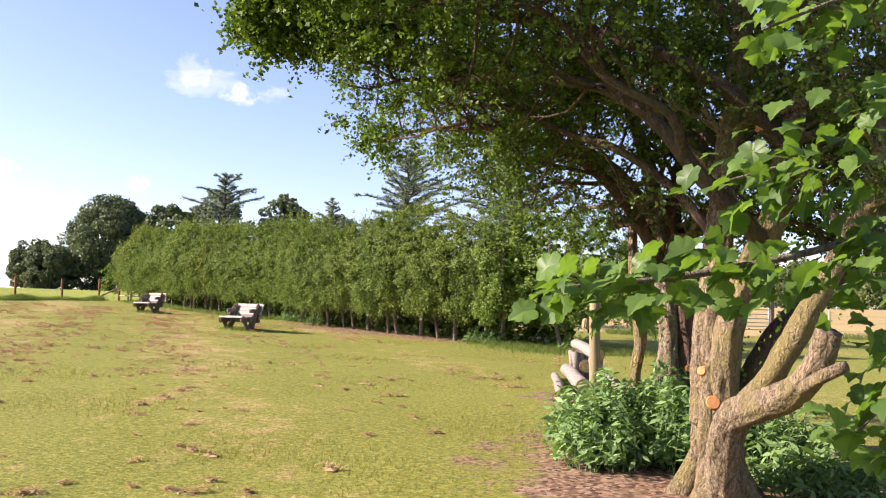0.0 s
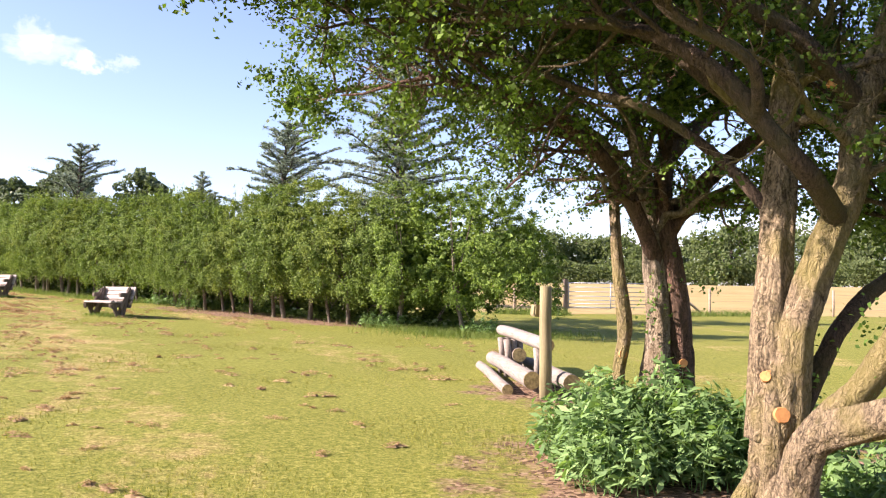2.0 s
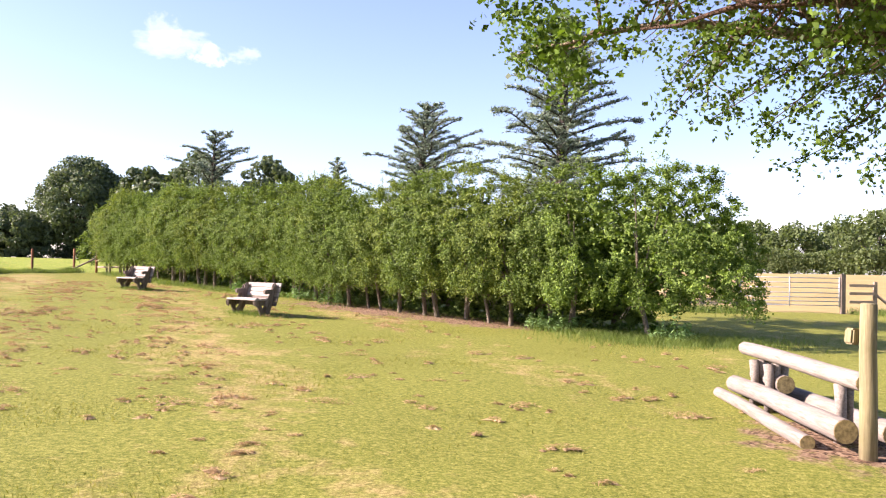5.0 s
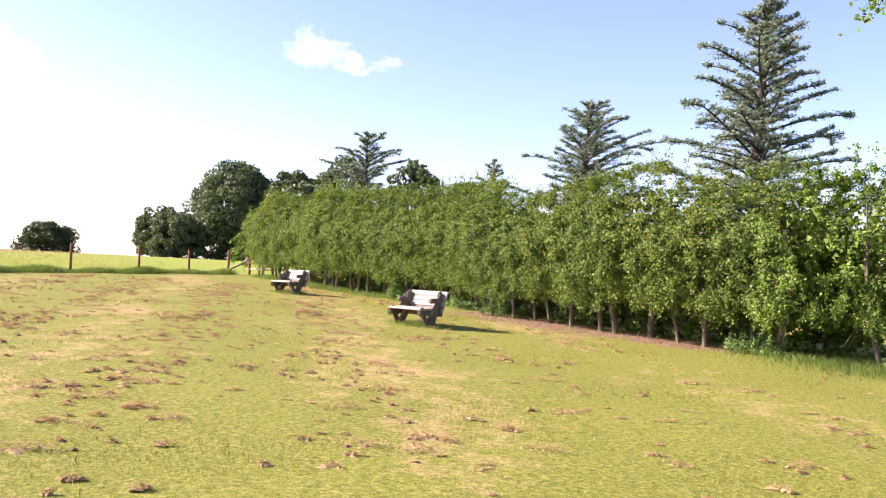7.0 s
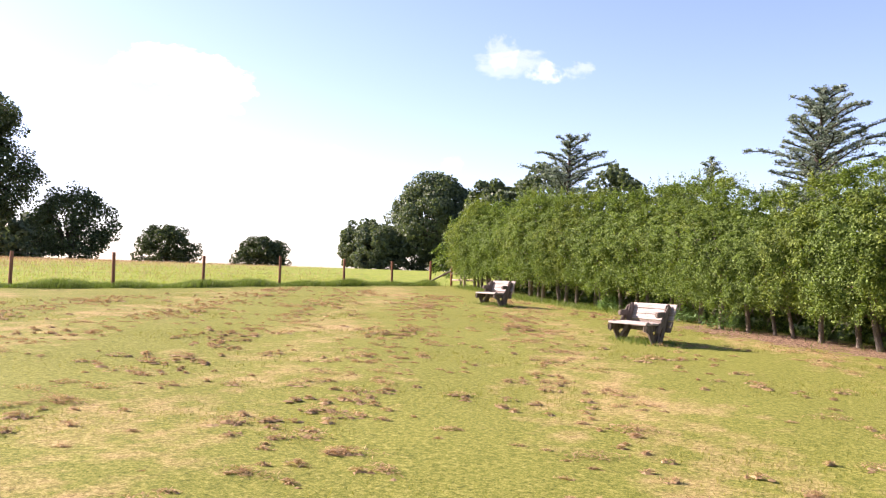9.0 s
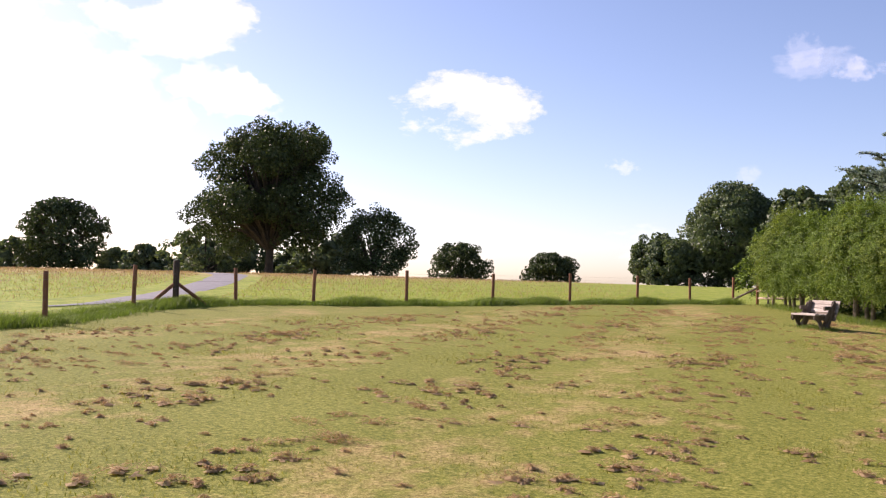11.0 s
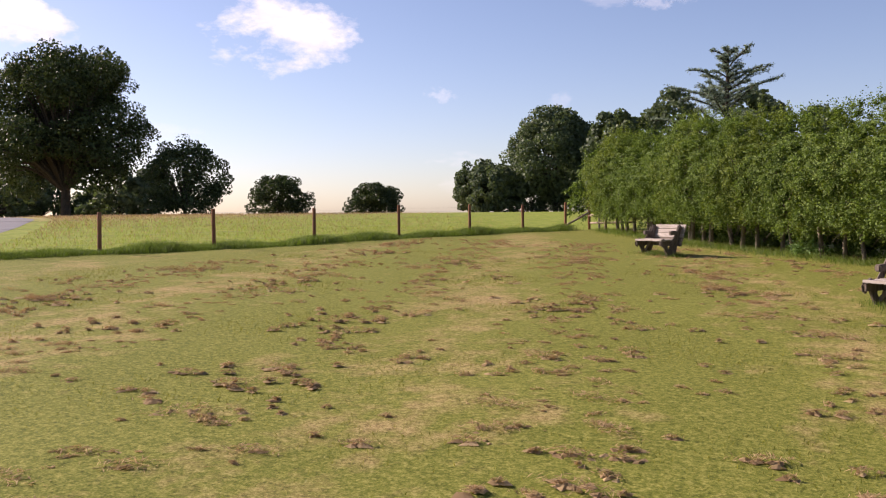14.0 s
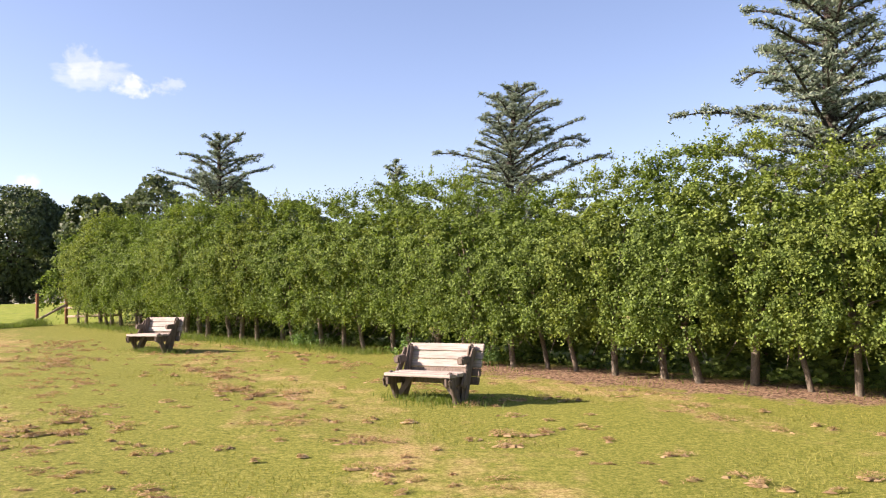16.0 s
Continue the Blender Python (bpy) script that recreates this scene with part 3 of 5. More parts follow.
# ---- stock fence ----
def fence():
    f = thing("stock_fence", "stock fence of rusty-brown wooden posts with thin wire", "fence")
    tops = []
    r = random.Random(4)
    for i, (x, y) in enumerate(FENCE):
        big = i == 3
        h = 1.28 if big else r.uniform(1.06, 1.16)
        if i == 0:
            h = 1.1
        rad = 0.09 if big else 0.055
        g = Geo()
        lx, ly = r.uniform(-0.02, 0.02), r.uniform(-0.02, 0.02)
        z = gz(x, y)
        g.tube([(x, y, z - 0.25), (x, y, z + 0.3), (x + lx * 0.6, y + ly * 0.6, z + h * 0.7), (x + lx, y + ly, z + h - 0.015), (x + lx, y + ly, z + h)], [rad * 1.02, rad, rad, rad, rad * 0.86], 10, 0.06, True, i)
        g.make("post", M_DARK_POST if big else M_POST, f, True, "thick dark strainer post" if big else "")
        tops.append(Vector((x, y, z)))
        if big:
            for dx, dy in ((0.5, 0.66), (-0.25, -0.64)):
                s = Geo()
                a = math.hypot(dx, dy)
                s.tube([(x + dx * 0.06, y + dy * 0.06, z + 0.62), (x + dx * 1.05, y + dy * 1.05, gz(x + dx, y + dy) + 0.02)], [0.05, 0.055], 8, 0.05, True)
                s.make("strut", M_POST, f)
    for lev in (0.25, 0.48, 0.7, 0.9, 1.03):
        g = Geo()
        line = []
        for a, b in zip(tops, tops[1:]):
            for k in range(4):
                t = k / 4
                p = a.lerp(b, t)
                line.append(p + Vector((0.05, 0, lev - 0.02 * math.sin(math.pi * t))))
        line.append(tops[-1] + Vector((0.05, 0, lev)))
        g.tube(line, [0.0022] * len(line), 4, 0, False)
        g.make("wire", M_WIRE, f)
    # corner by the hedge: two posts, a slanting brace and rails
    c = thing("corner_fence", "short wooden post and rail corner beside the hedge", "fence")
    for x, y, h in ((-18.5, 48.2, 1.2), (-17.4, 47.0, 1.15), (-16.3, 47.4, 1.1)):
        g = Geo()
        z = gz(x, y)
        g.tube([(x, y, z - 0.2), (x, y, z + h * 0.5), (x, y, z + h)], [0.06, 0.058, 0.055], 9, 0.06)
        g.make("post", M_POST if x < -18 else M_RUST_RAIL, c)
    z = gz(-18, 47.5)
    for a, b in (((-18.5, 48.2, 0.75), (-19.3, 46.6, 0.05)), ((-18.5, 48.2, 0.62), (-17.4, 47.0, 0.6)), ((-18.5, 48.2, 0.3), (-16.3, 47.4, 0.32)), ((-17.4, 47.0, 0.6), (-16.3, 47.4, 0.55))):
        g = Geo()
        g.tube([(a[0], a[1], z + a[2]), (b[0], b[1], z + b[2])], [0.045, 0.045], 6, 0.05)
        g.make("rail", M_RUST_RAIL, c)


fence()


# ---- benches that fold into tables ----
def bench():
    b = thing("bench", "weathered grey wooden bench standing on the mown lawn", "bench", "benches on the lawn")
    w = 1.20
    # seat of three boards
    for i, y in enumerate((-0.27, -0.115, 0.04)):
        part("seat_board", box((w - 0.02 - 0.03 * (i == 2), 0.146, 0.042), pose(0.03 + 0.004 * i, y, 0.425 + 0.004 * i, -2, 0, 0.3 * (i - 1))), M_BENCH, b)
    # backrest boards behind the posts, which run on down to the table's edge
    for i in range(5):
        z = 0.33 + i * 0.104
        y = 0.245 + (z - 0.40) * 0.33
        part("back_board", box((w + (0.10 if i < 4 else 0.12), 0.036, 0.100), pose(0.05 + 0.006 * (i % 2), y, z, -18, 0, 0)), M_BENCH if i > 1 else M_BENCH_LEG, b)
    for s in (-1, 1):
        x = s * (w / 2 - 0.05)
        # leaning post with a rounded head, stub arm, crossed legs
        post = box((0.075, 0.13, 0.80), pose(x, 0.165, 0.41, -18, 0, 0), 0.03)
        part("back_post", post, M_BENCH_LEG, b)
        part("side_brace", box((0.045, 0.10, 0.56), pose(x + s * 0.065, 0.10, 0.50, -34, 0, 0), 0.012), M_BENCH_LEG, b)
        part("arm_rest", box((0.11, 0.20, 0.10), pose(x + s * 0.02, 0.05, 0.60, 4, 0, 0), 0.018), M_BENCH_LEG, b)
        part("leg", box((0.055, 0.11, 0.55), pose(x - s * 0.02, -0.13, 0.205, 27, 0, 0), 0.01), M_BENCH_LEG, b)
        part("leg", box((0.055, 0.11, 0.54), pose(x - s * 0.08, 0.05, 0.20, -30, 0, 0), 0.01), M_BENCH_LEG, b)
        part("rail", box((0.05, 0.58, 0.11), pose(x - s * 0.03, -0.03, 0.345, 0, 0, 0), 0.01), M_BENCH_LEG, b)
        part("bracket", box((0.05, 0.11, 0.16), pose(x + s * 0.035, -0.27, 0.33, 14, 0, 0), 0.03), M_BENCH_LEG, b)
        part("diagonal_brace", box((0.40, 0.04, 0.08), pose(s * 0.36, -0.06, 0.285, 0, s * 44, 0), 0.008), M_BENCH_LEG, b)
    part("stretcher", box((w - 0.1, 0.04, 0.09), pose(0, 0.02, 0.355), 0.008), M_BENCH_LEG, b)
    return b


bench_a = bench()
bench_a.matrix_basis = pose(-6.30, 26.20, gz(-6.30, 26.2) - 0.07, 0, 0, -41)
bench_b = copy_thing(bench_a, pose(-12.2, 35.1, gz(-12.2, 35.1) - 0.07, 0, 0, -40))
bench_a.scale = bench_b.scale = (0.98, 1.0, 1.07)


def bench_grass():
    """Longer grass that the mower leaves under the benches."""
    b = []
    for x, y in ((-6.25, 26.2), (-12.15, 35.1)):
        for i in range(1500):
            u, w, a = rng.normal(0, 0.38), rng.normal(0, 0.24), radians(-41)
            b.append((x + u * math.cos(a) - w * math.sin(a), y + u * math.sin(a) + w * math.cos(a)))
    b = np.array(b)
    z = land(b[:, 0], b[:, 1]) - 0.02
    tagged(new("bench_grass", blade_mesh("bench_grass", np.column_stack([b, z]), rng.uniform(0.06, 0.15, len(b)), 0.009, M_VERGE, 0.6)), "longer green grass left unmown under the benches", "grass", kind="stuff")


bench_grass()


# ---- horse jump of logs ----
def log(name, a, b, rad, parent, mat=None, seed=0, ends=True):
    g = Geo()
    pts, rr = spline([a, tuple((p * 2 + q) / 3 for p, q in zip(a, b)), tuple((p + q * 2) / 3 + 0.01 for p, q in zip(a, b)), b], [rad, rad * 0.98, rad * 0.95, rad * 0.93], 3)
    g.tube(pts, rr, 14, 0.05, False, seed)
    o = g.make(name, mat or M_LOG, parent)
    if ends:
        d = (Vector(b) - Vector(a)).normalized()
        for p, s, rd in ((Vector(a), -1, rad), (Vector(b), 1, rad * 0.93)):
            e = Geo()
            e.tube([p - d * s * 0.01, p + d * s * 0.004], [rd * 0.985, rd * 0.95], 14, 0.03, True, seed)
            e.make("log_end", M_LOGEND, o, False, "brown end grain with a rough cut")
    return o


def jump():
    j = thing("log_jump", "low horse jump of stacked weathered logs", "jump")
    z = gz(2.2, 14.5)
    log("log", (2.02, 12.62, z + 0.20), (2.19, 16.2, z + 0.19), 0.115, j, seed=1)
    log("log", (1.74, 12.8, z + 0.06), (1.98, 16.2, z + 0.07), 0.075, j, seed=2)
    log("log", (2.62, 12.9, z + 0.13), (2.72, 15.9, z + 0.12), 0.12, j, seed=3)
    log("log", (2.36, 14.9, z + 0.34), (2.42, 16.0, z + 0.34), 0.11, j, seed=4)
    log("top_rail", (2.22, 12.66, z + 0.645), (2.36, 16.3, z + 0.65), 0.092, j, seed=5)
    for y, n in ((13.2, 2), (15.0, 3), (15.5, 3)):
        for k in range(n):
            g = Geo()
            x = 2.27 + 0.10 * (k - (n - 1) / 2) + 0.01 * (y - 13)
            g.tube([(x, y + 0.07 * k, z - 0.05), (x + 0.01, y + 0.05 * k, z + 0.35), (x, y + 0.04 * k, z + 0.57)], [0.06, 0.05, 0.062], 9, 0.3, True, k)
            g.make("upright", M_LOG, j)
    p = thing("marker_post", "tall round greenish wooden post beside the log jump", "post")
    g = Geo()
    zb = gz(2.15, 12.46)
    g.tube([(2.15, 12.46, zb - 0.2), (2.15, 12.46, zb + 0.5), (2.14, 12.46, zb + 1.0), (2.14, 12.45, zb + 1.415), (2.14, 12.45, zb + 1.43)], [0.080, 0.077, 0.075, 0.074, 0.062], 16, 0.03)
    post = g.make("post", M_JPOST, p)
    part("wooden_block", box((0.11, 0.11, 0.15), pose(2.04, 12.55, zb + 1.12, 0, 6, 20), 0.018), M_JPOST, p, "short weathered wooden block")


jump()


# ---- field gate ----
def gate():
    f = thing("field_gate", "galvanised steel seven-bar field gate, closed", "gate")
    a, b = Vector((9.15, 36.3, 0)), Vector((12.5, 35.85, 0))
    z = 0.70
    d = (b - a).normalized()
    for k, h in enumerate((0.16, 0.30, 0.44, 0.60, 0.78, 0.96, 1.13)):
        g = Geo()
        g.tube([(*a.xy, z + h), (*b.xy, z + h)], [0.016, 0.016], 8)
        g.make("bar", M_STEEL, f)
    for t in (0, 0.5, 1):
        p = a.lerp(b, t)
        g = Geo()
        g.tube([(p.x, p.y, z + 0.10), (p.x, p.y, z + 1.16)], [0.025, 0.025], 8)
        g.make("stile", M_STEEL, f)
    for p, o in ((a, -0.12), (b, 0.12)):
        q = p + d * o
        t = thing("gate_post", "dark weathered square wooden gate post beside the steel gate", "post", "gate posts")
        part("post", box((0.15, 0.15, 1.7), pose(q.x, q.y, z + 0.43), 0.01), M_BENCH_LEG, t)
    for s, x0, x1 in ((1, 12.8, 13.75), (-1, 8.85, 7.75)):
        w = thing("side_rails", "short weathered post and rail panel beside the gate", "fence", "rail panels beside the gate")
        y0 = 35.8 if s > 0 else 36.35
        part("post", box((0.12, 0.12, 1.25), pose(x1, y0, z + 0.4), 0.01), M_RUST_RAIL, w)
        for h in (0.3, 0.6, 0.88):
            part("rail", box((abs(x1 - x0), 0.05, 0.10), pose((x0 + x1) / 2, y0 - 0.06, z + h), 0.006), M_RUST_RAIL, w)
        g = Geo()
        g.tube([(x1 + s * 0.06, y0, z + 0.55), (x1 + s * 0.75, y0, z + 0.0)], [0.05, 0.05], 6)
        g.make("brace", M_RUST_RAIL, w)
    f2 = thing("wire_fence", "thin wire fence with slim wooden posts beside the crop field", "fence")
    xs = [14.8, 17.4, 20.2, 23.0, 25.8, 28.6]
    ln = []
    for x in xs:
        y, zz = 35.6 + 0.02 * (x - 14), gz(x, 35.6)
        g = Geo()
        g.tube([(x, y, zz - 0.2), (x, y, zz + 1.1)], [0.05, 0.045], 8, 0.05)
        g.make("post", M_RUST_RAIL, f2)
        ln.append((x, y, zz))
    xs2 = [7.0, 4.4, 1.8, -0.8]
    ln2 = []
    for x in xs2:
        y, zz = 36.6 + 0.1 * (7 - x), gz(x, 36.6)
        g = Geo()
        g.tube([(x, y, zz - 0.2), (x, y, zz + 1.1)], [0.05, 0.045], 8, 0.05)
        g.make("post", M_RUST_RAIL, f2)
        ln2.append((x, y, zz))
    for line in (ln, ln2):
        for h in (0.3, 0.6, 0.9):
            g = Geo()
            g.tube([(x, y, z2 + h) for x, y, z2 in line], [0.004] * len(line), 4, 0, False)
            g.make("wire", M_WIRE, f2)


gate()


# ---- the two old thorn trees by the path ----
def limbs(geo, tips, r, paths, level=3, every=1, twig=1.0, floor_z=None, first=0.35, kids=(3, 4), slim=1.0):
    """Main limbs along given lines, with branches that grow from their upper parts."""
    for pts, radii in paths:
        radii = [q * slim for q in radii]
        p, rr = spline(pts, radii, 14)
        geo.tube(p, rr, 40 if rr[0] > 0.1 else 16, 0.02, True, len(p), 0.08, 0.2)
        p, rr = spline(pts, radii, 5)
        start = int(len(p) * first)
        for i in range(start, len(p), every):
            if (rr[i] > 0.10 and i < len(p) * 0.5) or p[i].z < eaves(p[i].x) - 0.35:
                continue
            d = (p[min(i + 1, len(p) - 1)] - p[i - 1]).normalized()
            side = Vector((r.gauss(0, 1), r.gauss(0, 1), r.gauss(0.1, 0.6))).normalized()
            grow(geo, tips, p[i], d * 0.6 + side, twig * r.uniform(0.7, 1.25), max(0.016, rr[i] * 0.45), level - 1, r, 0.05, 0.85, 0.4, kids, 4, floor_z)
        if p[-1].z > 2.0:
            grow(geo, tips, p[-1], p[-1] - p[-2], twig * 1.2, rr[-1] * 0.9, level - 1, r, 0.05, 0.8, 0.4, kids, 4, floor_z)


def crown_edge(c):
    """Only the twigs above the ragged eaves and inside the crown's side."""
    x, y, z = c[:, 0], c[:, 1], c[:, 2]
    keep = z > eaves(x) + 0.25 * np.sin(x * 4.3 + y) * np.sin(y * 4.1) + 0.1 * np.sin(x * 11) * np.sin(y * 13)
    # gaps that the sky shows through, low in the crown
    gap = np.sin(x * 3.7 + 1.3 * np.sin(z * 2.9)) * np.sin(y * 3.1 + x) + 0.7 * np.sin(z * 6.3 + x * 2.2) * np.sin(y * 5.7) + rng.normal(0, 0.25, len(c))
    keep &= (gap < 0.5) | (z > eaves(x) + 1.1) | (x > 3.2)
    keep &= (x > -0.9) | (y > 8.3) | (z > 2.2 + 0.554 * (2.2 - x))
    return c[keep & (x > np.where(y > 9.9, -1.3, -2.3) + 0.18 * np.sin(y * 5) * np.sin(z * 6))]


def shade_roof(n, x0, x1, y0, y1, base, foot, thick):
    """Clump centres of a leaf sheet added mostly out of view, sloped with the sun to shade the limbs."""
    x, y = rng.uniform(x0, x1, n), rng.uniform(y0, y1, n)
    z = base + 0.554 * (foot - x) + rng.uniform(0, 1, n) ** 0.8 * thick + 0.15 * np.sin(x * 3.1 + y * 2.3)
    return np.stack([x, y, z], 1)


def blob(n, x, y, z, rx, ry, rz):
    """Clump centres in a rounded mass."""
    d = rng.normal(size=(n, 3))
    d /= np.linalg.norm(d, axis=1)[:, None]
    return np.array([x, y, z]) + d * rng.uniform(0.25, 1, n)[:, None] ** 0.5 * np.array([rx, ry, rz])


def crown_leaves(tips, clumps, heart, share):
    """Leaves on the twig ends and in the denser clumps, all turned away from the heart of the crown."""
    t = crown_edge(np.array([tuple(p) for p, _ in tips]))
    # whole boughs bear fewer leaves than others
    u = np.sin(t[:, 0] * 2.1 + 1.7 * np.sin(t[:, 1] * 1.6)) * np.sin(t[:, 2] * 2.7 + t[:, 1] * 1.9) + rng.normal(0, 0.5, len(t))
    t = t[u < np.quantile(u, share)]
    a = (t - heart) / np.linalg.norm(t - heart, axis=1)[:, None]
    b = (clumps - heart) / np.linalg.norm(clumps - heart, axis=1)[:, None]
    small, large = sprays(t, a, 2, 0.17, 8, 0.35, 0.9, 0.02), sprays(clumps, b, 13, 0.33, 10, 0.3, 0.85, 0.02)
    return np.concatenate([small, large]), np.concatenate([np.full(len(small), 0.029), np.full(len(large), 0.040)])


def thorn_one():
    t = thing("thorn_tree", "old multi-stemmed thorn tree with ridged mossy bark and fresh pruning cuts", "tree")
    r = random.Random(11)
    g, tips = Geo(), []
    # flared butt
    pts, rr = spline([(2.30, 6.98, -0.05), (2.29, 6.95, 0.18), (2.26, 6.9, 0.5), (2.24, 6.88, 0.9), (2.24, 6.88, 1.2)], [0.32, 0.225, 0.18, 0.155, 0.11], 12)
    g.tube(pts, rr, 56, 0.03, True, 5, 0.14, 0.22)
    for a in (0.3, 1.6, 2.9, 4.1, 5.3):
        ca, sa = math.cos(a), math.sin(a)
        g.tube(*spline([(2.28 + ca * 0.46, 6.95 + sa * 0.46, 0.06), (2.28 + ca * 0.27, 6.95 + sa * 0.27, 0.22), (2.26 + ca * 0.09, 6.9 + sa * 0.09, 0.65)], [0.07, 0.095, 0.05], 4), 12, 0.25, True, 2, 0.1, 0.2)
    paths = [
        ([(2.20, 6.93, 0.75), (2.2, 6.93, 1.32), (2.27, 6.96, 1.98), (2.37, 7.08, 2.63), (2.49, 7.14, 3.57), (2.61, 7.31, 4.45), (2.7, 7.6, 5.3)], [0.17, 0.15, 0.135, 0.12, 0.105, 0.08, 0.05]),
        ([(2.26, 6.86, 0.75), (2.31, 6.78, 1.41), (2.44, 6.73, 1.89), (2.65, 6.74, 2.38), (2.77, 6.79, 2.89), (3.02, 6.78, 3.61), (3.3, 6.8, 4.5), (3.6, 6.8, 5.3)], [0.17, 0.135, 0.12, 0.115, 0.11, 0.09, 0.07, 0.04]),
        ([(2.25, 6.72, 0.15), (2.2, 6.56, 0.6), (2.22, 6.38, 0.86), (2.33, 6.1, 0.98), (2.44, 5.8, 1.1), (2.52, 5.63, 1.29), (2.56, 5.54, 1.5)], [0.15, 0.14, 0.13, 0.12, 0.11, 0.10, 0.09]),
        ([(2.30, 6.75, 0.6), (2.34, 6.53, 0.9), (2.46, 6.36, 1.12), (2.57, 6.18, 1.41), (2.70, 6.1, 1.72), (2.85, 6.0, 2.06), (3.03, 6.0, 2.47), (3.21, 5.98, 3.1), (3.5, 5.7, 4.0)], [0.11, 0.11, 0.105, 0.10, 0.095, 0.085, 0.075, 0.06, 0.04]),
        ([(2.32, 6.85, 0.85), (2.45, 6.92, 1.02), (2.66, 6.92, 1.41), (2.94, 6.99, 1.68), (3.24, 7.05, 1.87), (3.66, 7.14, 2.2), (4.0, 7.3, 3.0), (4.2, 7.5, 4.0)], [0.09, 0.08, 0.07, 0.06, 0.055, 0.05, 0.045, 0.03]),
        ([(2.52, 6.69, 2.15), (2.23, 6.49, 2.38), (1.99, 6.48, 2.61), (1.74, 6.68, 3.02), (1.39, 7.09, 3.38), (0.91, 7.8, 3.62), (0.3, 8.3, 3.75), (-0.4, 8.6, 3.8)], [0.085, 0.078, 0.07, 0.062, 0.052, 0.042, 0.03, 0.018]),
        ([(2.76, 6.8, 2.85), (2.36, 6.76, 3.24), (1.87, 6.95, 3.61), (1.1, 7.56, 4.05), (0.42, 8.17, 4.3), (-0.2, 8.5, 4.4), (-0.6, 8.9, 4.3)], [0.09, 0.075, 0.065, 0.052, 0.04, 0.028, 0.018]),
        ([(2.37, 7.08, 2.7), (1.8, 7.6, 3.4), (1.0, 8.3, 4.2), (0.2, 9.0, 4.9)], [0.08, 0.06, 0.045, 0.025]),
        ([(3.02, 6.78, 3.4), (2.4, 6.0, 4.1), (1.6, 5.5, 4.8), (0.9, 5.4, 5.3)], [0.08, 0.06, 0.045, 0.03]),
        ([(0.91, 7.8, 3.62), (0.2, 8.4, 3.95), (-0.6, 8.8, 4.2), (-1.4, 8.9, 4.35), (-2.1, 8.9, 4.3)], [0.04, 0.034, 0.028, 0.02, 0.01]),
        ([(2.3, 6.95, 2.1), (2.05, 7.25, 2.55), (1.6, 7.5, 2.95), (1.25, 7.9, 3.15), (0.7, 8.2, 3.45), (0.1, 8.3, 3.5)], [0.05, 0.045, 0.04, 0.033, 0.026, 0.015]),
        ([(2.42, 7.1, 2.9), (2.15, 7.6, 3.2), (1.95, 8.2, 3.6), (1.5, 8.7, 3.8), (0.9, 9.2, 4.1)], [0.055, 0.048, 0.04, 0.03, 0.018]),
        ([(1.9, 6.5, 2.7), (1.75, 6.3, 3.0), (1.3, 6.4, 3.3), (0.9, 6.3, 3.7), (0.3, 6.5, 3.9)], [0.045, 0.04, 0.034, 0.026, 0.015]),
        ([(2.66, 6.74, 2.4), (2.9, 7.2, 2.9), (3.1, 7.8, 3.3), (3.5, 8.3, 3.7)], [0.06, 0.052, 0.042, 0.025]),
        ([(3.66, 7.14, 2.2), (4.3, 7.0, 2.9), (5.0, 6.8, 3.6), (5.8, 6.7, 4.2)], [0.08, 0.065, 0.05, 0.03]),
    ]
    limbs(g, tips, r, paths[:4], 3, 1, 0.85, 2.2, 0.42, (2, 4), 0.82)
    # upper limbs take the bark that is coloured darker for shade under the leaves
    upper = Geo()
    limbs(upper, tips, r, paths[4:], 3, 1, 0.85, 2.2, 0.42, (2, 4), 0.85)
    upper.make("limb", M_BARK_SHADED, t, True, "smoother brown limbs and twigs, bark darkened for the crown's shade")
    g.tube(*spline([(2.43, 5.82, 1.08), (2.47, 5.53, 1.2), (2.57, 5.34, 1.3)], [0.05, 0.04, 0.035], 4), 14, 0.05, True, 2, 0, 0.15)
    g.make("trunk", M_BARK, t)
    for x, y, z, rd, d in ((2.17, 6.655, 0.94, 0.058, (-0.15, -1, 0.15)), (2.075, 6.745, 1.175, 0.04, (-0.5, -0.8, 0.25)), (2.125, 6.73, 1.18, 0.036, (-0.2, -1, 0.2)), (2.565, 5.535, 1.52, 0.05, (0.25, -0.55, 0.8)), (2.52, 6.67, 3.02, 0.045, (-0.3, -1, 0))):
        q = Vector(d).normalized()
        c = Geo()
        p = Vector((x, y, z))
        p = p - q * 0.065
        c.tube([p - q * 0.10, p - q * 0.01, p], [rd * 0.95, rd * 0.88, rd * 0.8], 18, 0.10, True, 3)
        c.make("pruning_cut", M_CUT, t, False, "fresh orange pruning cut")
